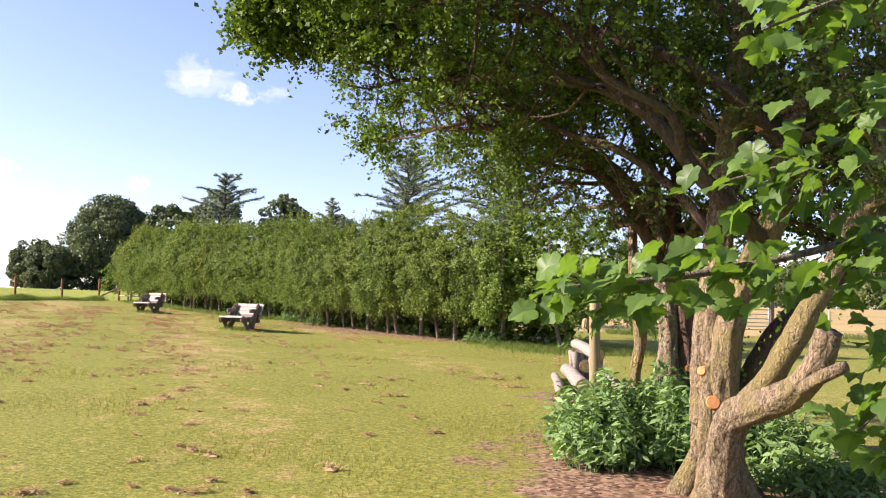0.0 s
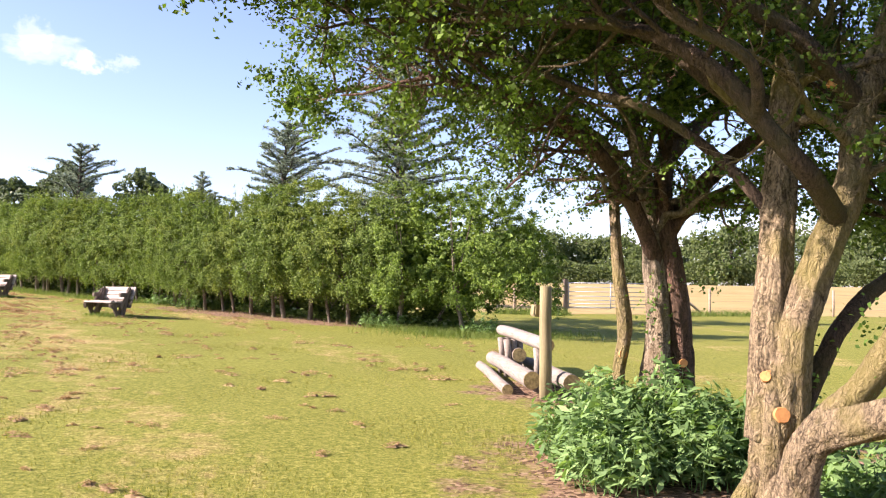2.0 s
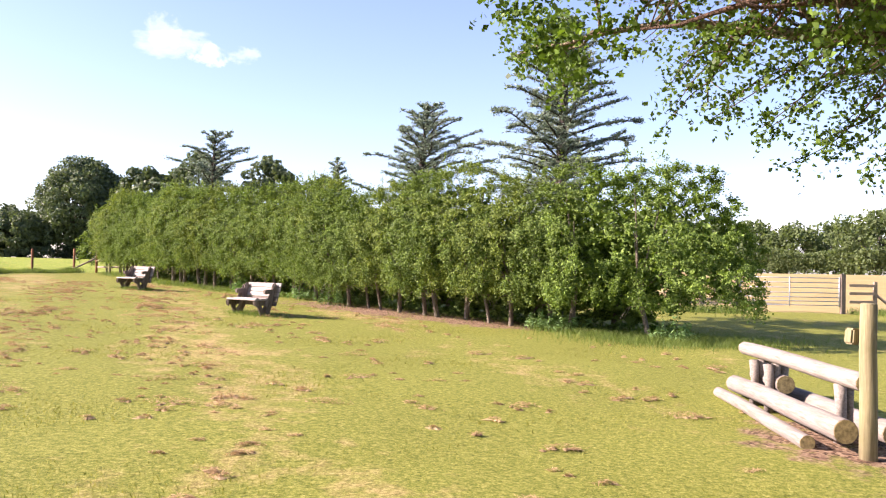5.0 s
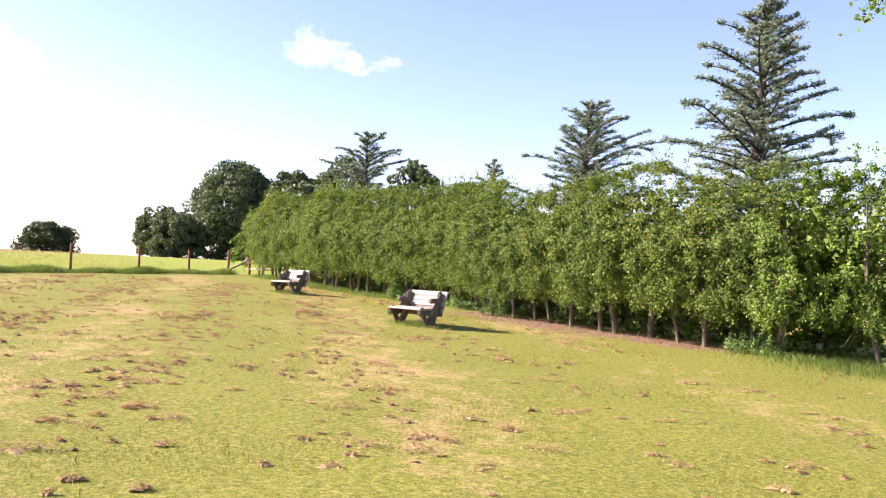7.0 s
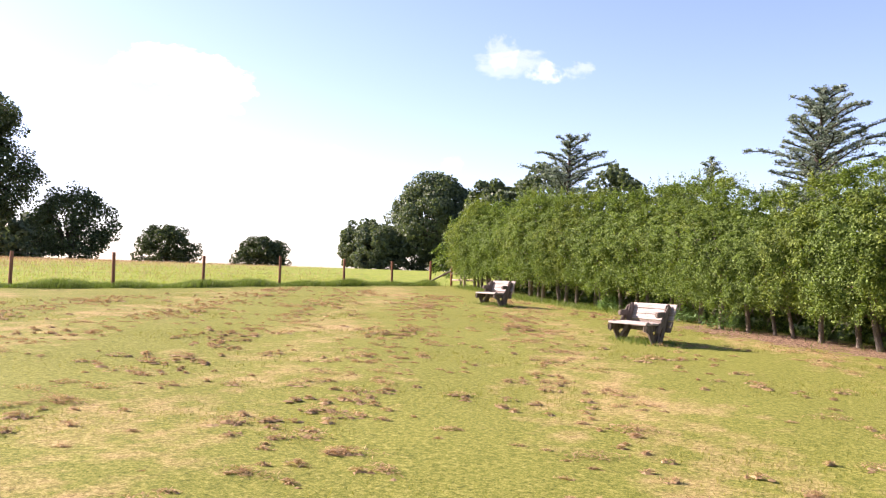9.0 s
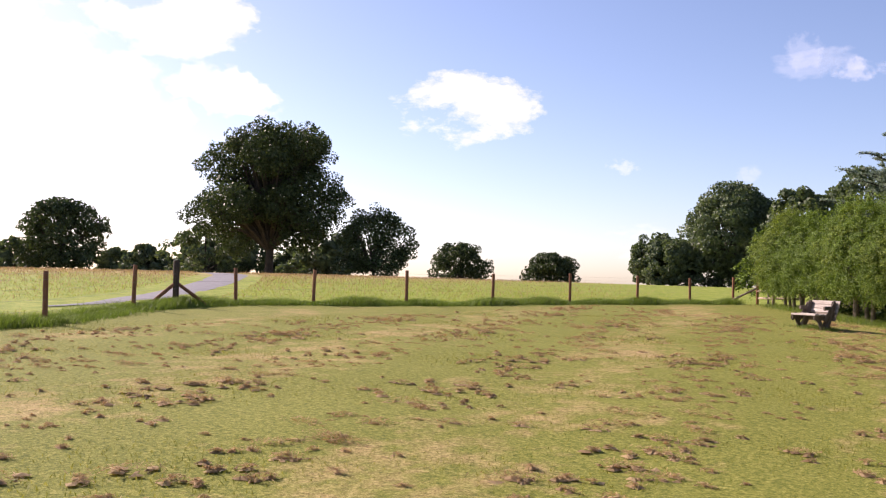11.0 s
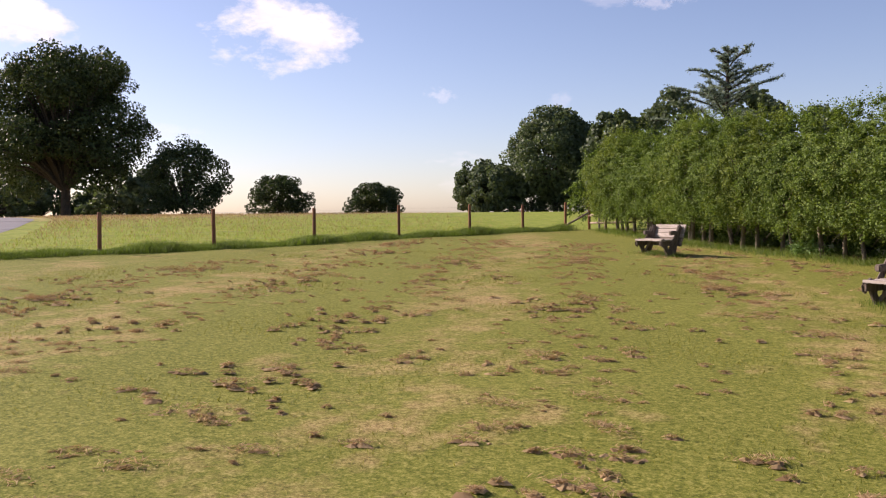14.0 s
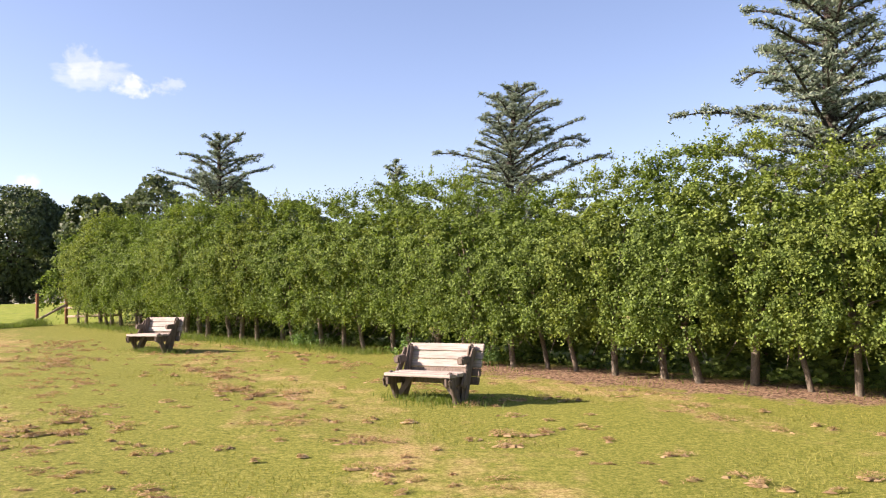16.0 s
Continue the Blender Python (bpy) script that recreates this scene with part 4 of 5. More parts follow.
    clumps = np.concatenate([
        crown_edge(shade_roof(440, -2.25, 0.3, 4.6, 8.7, 2.3, 2.2, 2.7)),
        # the low bough that reaches furthest over the lawn
        blob(80, -1.55, 8.9, 4.5, 0.5, 0.35, 0.40), blob(34, -0.8, 8.8, 4.35, 0.5, 0.5, 0.28), blob(30, -1.2, 8.6, 5.3, 0.9, 0.6, 0.4),
        # the first mass is added above the view, to keep sky light off the limbs
        crown_edge(blob(170, 2.2, 7.2, 5.7, 3.6, 3.0, 0.9)), crown_edge(blob(26, 4.5, 8.2, 3.3, 1.5, 2.2, 1.3)), blob(80, 4.3, 8.7, 4.2, 1.6, 1.7, 0.9), blob(46, 5.0, 9.0, 2.7, 1.1, 1.2, 0.55), blob(40, 2.6, 8.6, 4.6, 1.2, 0.8, 0.5), blob(34, 2.8, 8.8, 3.7, 0.9, 0.8, 0.5)])
    c, size = crown_leaves(tips, clumps, np.array([2.3, 7.2, 3.0]), 0.62)
    me = leaf_mesh("crown", c, size, M_LEAF_TREE, 0.5, 1.3)
    new("crown", me).parent = t
    # a few sprouts low on the stems
    s = np.array([[2.55, 6.3, 1.15], [2.35, 6.75, 1.1], [2.6, 6.6, 1.5], [2.7, 5.7, 1.5], [2.9, 6.9, 1.5], [2.45, 6.9, 1.35]])
    s = np.repeat(s, 26, 0)
    s = s + rng.normal(size=s.shape) * np.array([0.07, 0.07, 0.09])
    o = tagged(new("sprout_leaf", leaf_mesh("sprout_leaf", s, 0.024, M_LEAF_NEAR, 0.5, 1.3)), kind="stuff")
    o.parent = t


def thorn_two():
    t = thing("thorn_tree", "old thorn tree with a hollow split trunk and bare grey wood", "tree")
    r = random.Random(23)
    g, tips = Geo(), []
    bx, by = 2.62, 9.75
    pts, rr = spline([(bx, by, -0.05), (bx, by, 0.22), (bx - 0.02, by, 0.7), (bx - 0.03, by, 1.2), (bx - 0.08, by, 1.6)], [0.34, 0.27, 0.19, 0.15, 0.10], 12)
    g.tube(pts, rr, 50, 0.05, True, 3, 0.25, 0.25)
    paths = [
        ([(2.45, 9.63, 0.3), (2.52, 9.6, 1.23), (2.49, 9.64, 1.84), (2.4, 9.68, 2.6), (2.28, 9.73, 3.27), (2.06, 10.03, 4.07), (1.7, 10.2, 4.9)], [0.15, 0.12, 0.105, 0.09, 0.08, 0.06, 0.035]),
        ([(2.76, 9.7, 0.3), (2.70, 9.58, 1.3), (2.64, 9.6, 1.9), (2.55, 9.64, 2.5), (2.69, 9.78, 3.29), (2.8, 9.9, 4.05), (3.0, 10.2, 5.0)], [0.15, 0.12, 0.10, 0.09, 0.08, 0.06, 0.035]),
        ([(2.42, 9.68, 2.5), (1.98, 9.95, 3.14), (1.46, 10.42, 3.53), (0.76, 10.89, 3.71), (0.0, 11.2, 3.85), (-0.6, 11.4, 3.8)], [0.09, 0.075, 0.06, 0.045, 0.03, 0.018]),
        ([(2.52, 9.64, 1.9), (2.1, 9.4, 2.6), (1.6, 9.3, 3.1), (1.0, 9.4, 3.4), (0.3, 9.6, 3.6)], [0.08, 0.07, 0.06, 0.045, 0.025]),
        ([(2.5, 9.7, 2.2), (2.25, 9.95, 2.7), (2.0, 10.3, 3.1), (1.5, 10.6, 3.5), (0.9, 10.8, 3.8)], [0.05, 0.045, 0.04, 0.03, 0.018]),
        ([(2.69, 9.78, 3.0), (3.3, 10.2, 3.5), (4.0, 10.6, 3.9), (4.8, 10.9, 4.2)], [0.09, 0.07, 0.05, 0.03]),
        ([(2.66, 9.65, 2.4), (3.2, 9.3, 3.0), (3.9, 9.1, 3.5), (4.6, 9.0, 4.0)], [0.09, 0.07, 0.05, 0.03]),
    ]
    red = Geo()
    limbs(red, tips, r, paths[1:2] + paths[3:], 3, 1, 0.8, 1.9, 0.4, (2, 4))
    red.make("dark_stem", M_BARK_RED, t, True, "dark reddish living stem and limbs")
    limbs(g, tips, r, paths[:1] + paths[2:3], 3, 1, 0.8, 1.9, 0.4, (2, 4))
    g.make("trunk", M_BARK_GREY, t, True, "pale grey flaking dead wood")
    h = Geo()
    h.tube(*spline([(2.16, 9.87, 0.1), (2.20, 9.83, 0.9), (2.25, 9.82, 1.3), (2.18, 9.84, 1.99), (2.17, 9.95, 2.75)], [0.075, 0.06, 0.075, 0.05, 0.045], 12), 22, 0.04, True, 4, 0.1, 0.3)
    h.make("stem", M_BARK, t)
    for x, y, z, rd in ((2.22, 9.76, 1.06, 0.04), (2.70, 9.47, 1.0, 0.04)):
        c = Geo()
        c.tube([(x, y + 0.08, z), (x, y + 0.01, z), (x, y, z)], [rd * 1.2, rd * 1.1, rd], 12, 0.1)
        c.make("pruning_cut", M_CUT, t, False, "old orange pruning cut")
    clumps = np.concatenate([
        crown_edge(shade_roof(110, -1.2, 0.6, 8.8, 11.4, 2.6, 2.6, 2.3)),
        blob(9, -0.7, 11.1, 3.8, 0.6, 0.4, 0.4), blob(60, 1.9, 10.2, 4.3, 1.4, 1.2, 0.6),
        crown_edge(blob(60, 2.4, 10.2, 5.7, 2.6, 2.4, 0.7))])
    c, size = crown_leaves(tips, clumps, np.array([2.5, 9.8, 3.0]), 0.46)
    # drooping twigs that hang below the crown
    hang = Geo()
    for k in range(22):
        hx, hy = r.uniform(-0.2, 2.0), r.uniform(9.9, 11.5)
        low = 3.1 - 0.42 * max(0, hx) + r.uniform(0, 0.4)
        sway = r.uniform(0.25, 0.75)
        q, rr = spline([(hx + sway, hy - 0.5, 3.7), (hx + sway * 0.7, hy - 0.2, 3.45), (hx + sway * 0.25, hy, low + 0.22), (hx - sway * 0.3, hy + r.uniform(-0.1, 0.3), low)], [0.010, 0.007, 0.005, 0.002], 6)
        hang.tube(q, rr, 5, 0, False)
        w = np.array([tuple(p) for p in q[5:]])
        more = sprays(w, np.zeros_like(w), 2, 0.20, 7, 0.3, 1.0, 0.015)
        c, size = np.concatenate([c, more]), np.concatenate([size, np.full(len(more), 0.029)])
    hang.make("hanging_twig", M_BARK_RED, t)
    new("crown", leaf_mesh("crown", c, size, M_LEAF_TREE, 0.5, 1.3)).parent = t
    s = np.repeat(np.array([[2.4, 9.45, 1.55], [2.55, 9.4, 1.7], [2.4, 9.5, 1.35], [2.95, 9.5, 1.75], [3.05, 9.55, 1.9]]), 26, 0)
    s = s + rng.normal(size=s.shape) * np.array([0.10, 0.08, 0.13])
    o = tagged(new("sprout_leaf", leaf_mesh("sprout_leaf", s, 0.034, M_LEAF_NEAR, 0.5, 1.2)), kind="stuff")
    o.parent = t


thorn_one()
thorn_two()


# ---- the bough that hangs over the start of the path ----
def lobed_leaf(size):
    """A broad leaf of five shallow lobes, folded along its midrib."""
    v, f = [Vector((0, 0, 0)), Vector((0, 0.95 * size, -0.05 * size))], []
    for s in (-1, 1):
        pts = [(0, 0.04), (0.16, -0.06), (0.34, -0.02), (0.46, 0.10), (0.45, 0.18), (0.43, 0.25), (0.53, 0.31), (0.60, 0.44), (0.52, 0.49), (0.45, 0.53), (0.44, 0.64), (0.32, 0.76), (0.20, 0.74), (0.14, 0.86), (0, 1.0)]
        base = len(v)
        for x, y in pts:
            v.append(Vector((s * x * size, y * size, (0.30 * x - 0.55 * (y - 0.4) ** 2 - 0.5 * x * x + 0.05 * math.sin(x * 17 + y * 11)) * size)))
        mid = len(v)
        v.append(Vector((0, 0.42 * size, 0.0)))
        for i in range(len(pts) - 1):
            f.append((mid, base + i, base + i + 1) if s > 0 else (mid, base + i + 1, base + i))
    return v[2:], [tuple(i - 2 for i in q) for q in f]


def near_bough():
    t = thing("overhanging_bough", "leafy bough with broad lobed green leaves hanging over the lawn", "branch")
    r = random.Random(31)
    g = Geo()
    spots = []
    lines = [
        [(3.05, 5.72, 2.4), (2.7, 4.5, 2.55), (2.2, 3.2, 2.3), (1.7, 2.4, 2.0), (1.25, 2.1, 1.80), (0.85, 2.05, 1.70), (0.52, 2.0, 1.66)],
        [(2.2, 3.2, 2.3), (1.8, 2.5, 2.5), (1.4, 2.2, 2.45), (1.02, 2.15, 2.3)],
        [(1.7, 2.4, 2.0), (1.5, 2.2, 1.75), (1.35, 2.1, 1.5), (1.2, 2.05, 1.35)],
        [(1.8, 2.5, 2.5), (1.5, 2.25, 2.2), (1.15, 2.15, 2.0), (0.92, 2.1, 1.92)],
        [(1.9, 2.6, 2.1), (1.65, 2.3, 2.0), (1.5, 2.2, 1.8), (1.3, 2.1, 1.68)],
        [(2.2, 3.2, 2.3), (2.0, 2.6, 2.7), (1.6, 2.3, 2.75), (1.2, 2.2, 2.6)],
        [(1.7, 2.4, 2.0), (1.7, 2.2, 1.6), (1.65, 2.1, 1.3), (1.6, 2.05, 1.1)],
    ]
    for i, ln in enumerate(lines):
        p, rr = spline(ln, [0.016] + [0.007 if i else 0.009] * (len(ln) - 2) + [0.003], 6)
        g.tube(p, rr, 7, 0.05)
        a0 = int(len(p) * (0.5 if i == 0 else 0.3))
        for k in range(a0, len(p)):
            dens = 8 if i else 10
            for _ in range(dens):
                spots.append((p[k] + Vector((r.gauss(0.02, 0.06 if i else 0.035), r.gauss(0, 0.07), r.gauss(0, 0.075 if i else 0.04))), (p[min(k + 1, len(p) - 1)] - p[k - 1]).normalized()))
    g.make("twig", M_BARK_HEDGE, t)
    v, f = [], []
    for p, d in spots:
        lv, lf = lobed_leaf(r.uniform(0.04, 0.078))
        q = Vector((d.x + r.gauss(0, 0.7), d.y + r.gauss(0, 0.7), -0.75 + r.gauss(0, 0.4))).normalized()
        m = Matrix.Translation(p) @ q.to_track_quat("Y", "Z").to_matrix().to_4x4() @ pose(0, 0, 0, 0, r.gauss(0, 35), 0)
        b = len(v)
        v += [m @ c for c in lv]
        f += [tuple(i + b for i in q2) for q2 in lf]
    tagged(mesh_object("leaf", v, f, M_LEAF_NEAR, t, True), kind="stuff")


near_bough()


# ---- weeds under the trees ----
def weed_patch(name, cx, cy, rx, ry, h, n, seed):
    r = random.Random(seed)
    t = thing(name, "dense leafy green weeds growing at the foot of the tree", "weeds", "weeds under the trees", (0, 0, 0))
    g = Geo()
    c, o = [], []
    for i in range(n):
        a, q = r.uniform(0, 6.283), math.sqrt(r.random())
        x, y = cx + rx * q * math.cos(a), cy + ry * q * math.sin(a)
        z = gz(x, y)
        hh = h * r.uniform(0.35, 1.3) * (1 - 0.5 * q * q)
        lx, ly = r.gauss(0, 0.10), r.gauss(0, 0.10)
        g.tube([(x, y, z - 0.02), (x + lx * 0.4, y + ly * 0.4, z + hh * 0.5), (x + lx, y + ly, z + hh)], [0.006, 0.005, 0.003], 4, 0, False)
        m = int(hh / 0.045)
        for k in range(2, m + 1):
            s = k / m
            for w in range(4):
                b = r.uniform(0, 6.283)
                rad = 0.12 * (1.15 - s * 0.7)
                c.append((x + lx * s + math.cos(b) * rad, y + ly * s + math.sin(b) * rad, z + hh * s + r.gauss(0, 0.012)))
                o.append((math.cos(b) * 0.5, math.sin(b) * 0.5, 1.1))
    tagged(g.make("stem", M_NETTLE, t), kind="stuff")
    new("foliage", leaf_mesh("foliage", np.array(c), 0.034, M_NETTLE, 0.2, 3.0, 0.5, np.array(o))).parent = t


weed_patch("weed_patch", 2.05, 8.75, 0.85, 0.95, 0.72, 260, 1)
weed_patch("weed_patch", 1.55, 8.2, 0.42, 0.55, 0.50, 90, 2)
weed_patch("weed_patch", 3.15, 7.15, 0.5, 0.32, 0.42, 90, 3)
weed_patch("weed_patch", 2.9, 8.3, 0.7, 0.6, 0.6, 140, 4)


# ---- the hedge: a row of slender thorn trees ----
def hedge_tree(seed, h=3.9, mat=M_LEAF_HEDGE, twigs=24, leaf=0.036, wide=1.0, clumps=80, gap=0.265):
    r = random.Random(seed)
    t = thing("hedge_tree", "slim-trunked leafy green tree trained in a hedge row", "tree", "hedge row")
    g, tips = Geo(), []
    th = r.uniform(0.78, 0.98)
    lean = r.uniform(-0.28, 0.3)
    top = Vector((lean, r.uniform(-0.05, 0.05), th))
    rad = r.uniform(0.04, 0.066)
    g.tube(*spline([(0, 0, -0.12), (0, 0, 0.03), (lean * 0.4, 0.02, th * 0.5), tuple(top)], [rad * 1.6, rad * 1.15, rad, rad * 0.9], 3), 9, 0.15)
    for k in range(6):
        a = r.uniform(0, 6.283)
        e = Vector((math.cos(a) * r.uniform(0.3, 0.8), math.sin(a) * r.uniform(0.3, 1.0), r.uniform(1.2, h - 0.7)))
        m = top.lerp(e, 0.5) + Vector((0, 0, 0.15))
        g.tube(*spline([tuple(top), tuple(m), tuple(e)], [rad * 0.6, rad * 0.42, rad * 0.15], 3), 6, 0.1, False)
    for k in range(3):
        a = r.uniform(0, 6.283)
        g.tube([top * 0.8, top * 0.85 + Vector((math.cos(a) * 0.25, math.sin(a) * 0.4, -0.08)), top * 0.8 + Vector((math.cos(a) * 0.45, math.sin(a) * 0.7, -0.35))], [0.014, 0.01, 0.004], 5, 0, False)
    g.make("trunk", M_BARK_HEDGE, t)
    # puffs of drooping sprays on a shell that bulges in the middle, with dark hollows between them
    cl, ax = [], []
    rr = np.random.default_rng(seed)
    while len(cl) < clumps:
        x, y, s = rr.uniform(-0.7, 0.7), rr.uniform(-1, 1) if rr.uniform() < 0.45 else rr.uniform(0.35, 1), rr.uniform(0, 1)
        half = 1.2 * (0.60 + 0.5 * math.sin(math.pi * min(1, s * 0.9 + 0.12))) * (1 - 0.55 * max(0, s - 0.65) / 0.35)
        z = th - 0.03 + s ** 1.12 * (h - th - 0.15) - 0.15 * x * x
        q = abs(y) ** 0.4 * np.sign(y)
        if wide > 1.2:
            u = math.sqrt(max(0.05, 1 - (s * 1.04) ** 2.2))
            x, q, z = x * wide * (0.55 + 0.6 * u), y * (0.4 + u), z - 0.25 * (x * x)
        p = np.array((x, q * half * rr.uniform(0.66, 1.08), z))
        if any(np.linalg.norm((p - o) * (1, 1, 1.25)) < gap for o in cl) and rr.uniform() < 0.93:
            continue
        cl.append(p)
        d = p - np.array((x * 0.6, 0, th + (h - th) * 0.35))
        ax.append(d / (np.linalg.norm(d) + 1e-6) + np.array((0, 0, 0.25)))
    c = sprays(cl, ax, twigs, 0.31, 8, 0.4, 0.8, 0.02)
    n = len(c)
    # large leaves added inside to block light, so that the hollows go dark
    core = np.stack([rr.uniform(-0.6, 0.6, 900) * wide * 0.8, rr.uniform(-0.38, 0.38, 900), th + 0.15 + rr.uniform(0, 1, 900) * (h - th) * 0.72], 1)
    c = np.concatenate([c, core])
    # shoots that stand up from the top
    sh = rr.uniform(-0.7, 0.7, 16)
    m = 420
    j = rr.integers(0, 16, m)
    u = rr.uniform(0, 1, m)
    sx = np.stack([sh[j] + rr.normal(0, 0.03, m), np.sin(sh[j] * 37) * 0.6 + rr.normal(0, 0.03, m), h - 0.45 + u ** 1.4 * (0.45 + 0.2 * np.abs(np.sin(sh[j] * 91)))], 1)
    c = np.concatenate([c, sx])
    out = np.zeros_like(c)
    out[:n] = np.repeat(np.array(ax), twigs * 8, 0) * 0.7
    size = np.full(len(c), leaf)
    size[n:n + 900] = leaf * 2.6
    new("crown", leaf_mesh("crown", c, size, mat, 0.45, 1.25, 0.35, out)).parent = t
    return t


def hedge():
    kinds = [hedge_tree(101), hedge_tree(102, 3.8), hedge_tree(103, 3.95, M_LEAF_HEDGE2), hedge_tree(104, 3.7), hedge_tree(105, 4.0, M_LEAF_HEDGE2), hedge_tree(106, 3.85), hedge_tree(107, 3.75)]
    r = random.Random(9)
    total = sum(math.dist(a, b) for a, b in zip(HEDGE, HEDGE[1:]))
    n = int(total * 0.94 / 0.82)
    for i in range(n):
        p, d = poly_at(HEDGE, 0.06 + 0.94 * (i + 0.5) / n)
        x, y = p.x + r.gauss(0, 0.12), p.y + r.gauss(0, 0.12)
        m = pose(x, y, gz(x, y), 0, 0, math.degrees(math.atan2(d.y, d.x)) + r.uniform(-9, 9))
        s = r.uniform(0.93, 1.06)
        if i < len(kinds):
            ob = kinds[i]
            ob.matrix_basis = m @ Matrix.Diagonal((s, s, s, 1))
        else:
            ob = copy_thing(kinds[r.randrange(len(kinds))], m)
            ob.scale = (s, s, s)
    # a thinner row behind
    back = hedge_tree(150, 3.8, M_LEAF_HEDGE, 10, 0.065, clumps=60)
    back.matrix_basis = pose(-18.4, 49.4, gz(-18.4, 49.4) - 0.4, 0, 0, 125)
    for i in range(15):
        p, d = poly_at(HEDGE, (i + 0.9) / 15.5)
        x, y = p.x + d.y * 1.9 + r.gauss(0, 0.15), p.y - d.x * 1.9 + r.gauss(0, 0.15)
        ob = copy_thing(back, pose(x, y, gz(x, y) - 0.85, 0, 0, math.degrees(math.atan2(d.y, d.x)) + r.uniform(-15, 15)))
        ob.scale = (1.75, 0.8, 1.02)
    # a broader tree that ends the row
    e = hedge_tree(140, 4.05, M_LEAF_END, 30, 0.040, 2.9, 360, 0.24)
    e.matrix_basis = pose(2.95, 24.2, gz(2.95, 24.2), 0, 0, -28)
    tagged(e, "broad spreading bright green tree that ends the hedge row")


hedge()


def hedge_foot():
    """Tall grass and weeds under the hedge and round its end."""
    b = []
    for i in range(15000):
        s = rng.uniform(0, 1)
        p, d = poly_at(HEDGE, s)
        if 0.10 < s < 0.45 and rng.uniform() < 0.97:
            continue
        off = rng.normal(-0.5, 0.35)
        b.append((p.x + d.y * off, p.y - d.x * off))
    for i in range(5000):
        p, d = poly_at(HEDGE, rng.uniform(0, 1))
        off = rng.normal(1.5, 0.35)
        b.append((p.x + d.y * off, p.y - d.x * off))
    for i in range(9000):
        b.append((rng.normal(3.4, 1.2), rng.normal(23.7, 0.7)))
    b = np.array(b)
    z = land(b[:, 0], b[:, 1]) - 0.02
    tagged(new("hedge_grass", blade_mesh("hedge_grass", np.column_stack([b, z]), rng.uniform(0.05, 0.24, len(b)), 0.010, M_VERGE, 0.8)), "tall green grass growing under the hedge", "grass", kind="stuff")
    g = []
    for i in range(5000):
        x = rng.uniform(6.0, 8.9) if i % 2 else rng.uniform(12.9, 18)
        g.append((x, 35.6 + rng.normal(0, 0.4)))
    g = np.array(g)
    z = land(g[:, 0], g[:, 1]) - 0.02
    tagged(new("gate_grass", blade_mesh("gate_grass", np.column_stack([g, z]), rng.uniform(0.1, 0.34, len(g)), 0.014, M_VERGE, 0.7)), "tall green grass beside the field gate", "grass", kind="stuff")


hedge_foot()
for i, (wx, wy) in enumerate(((0.9, 25.6), (-6.2, 33.2), (1.2, 25.3), (-8.6, 36.4), (3.4, 23.6), (-4.9, 31.4))):
    weed_patch("hedge_weeds", wx, wy, 0.5, 0.4, 0.45, 28, 40 + i)


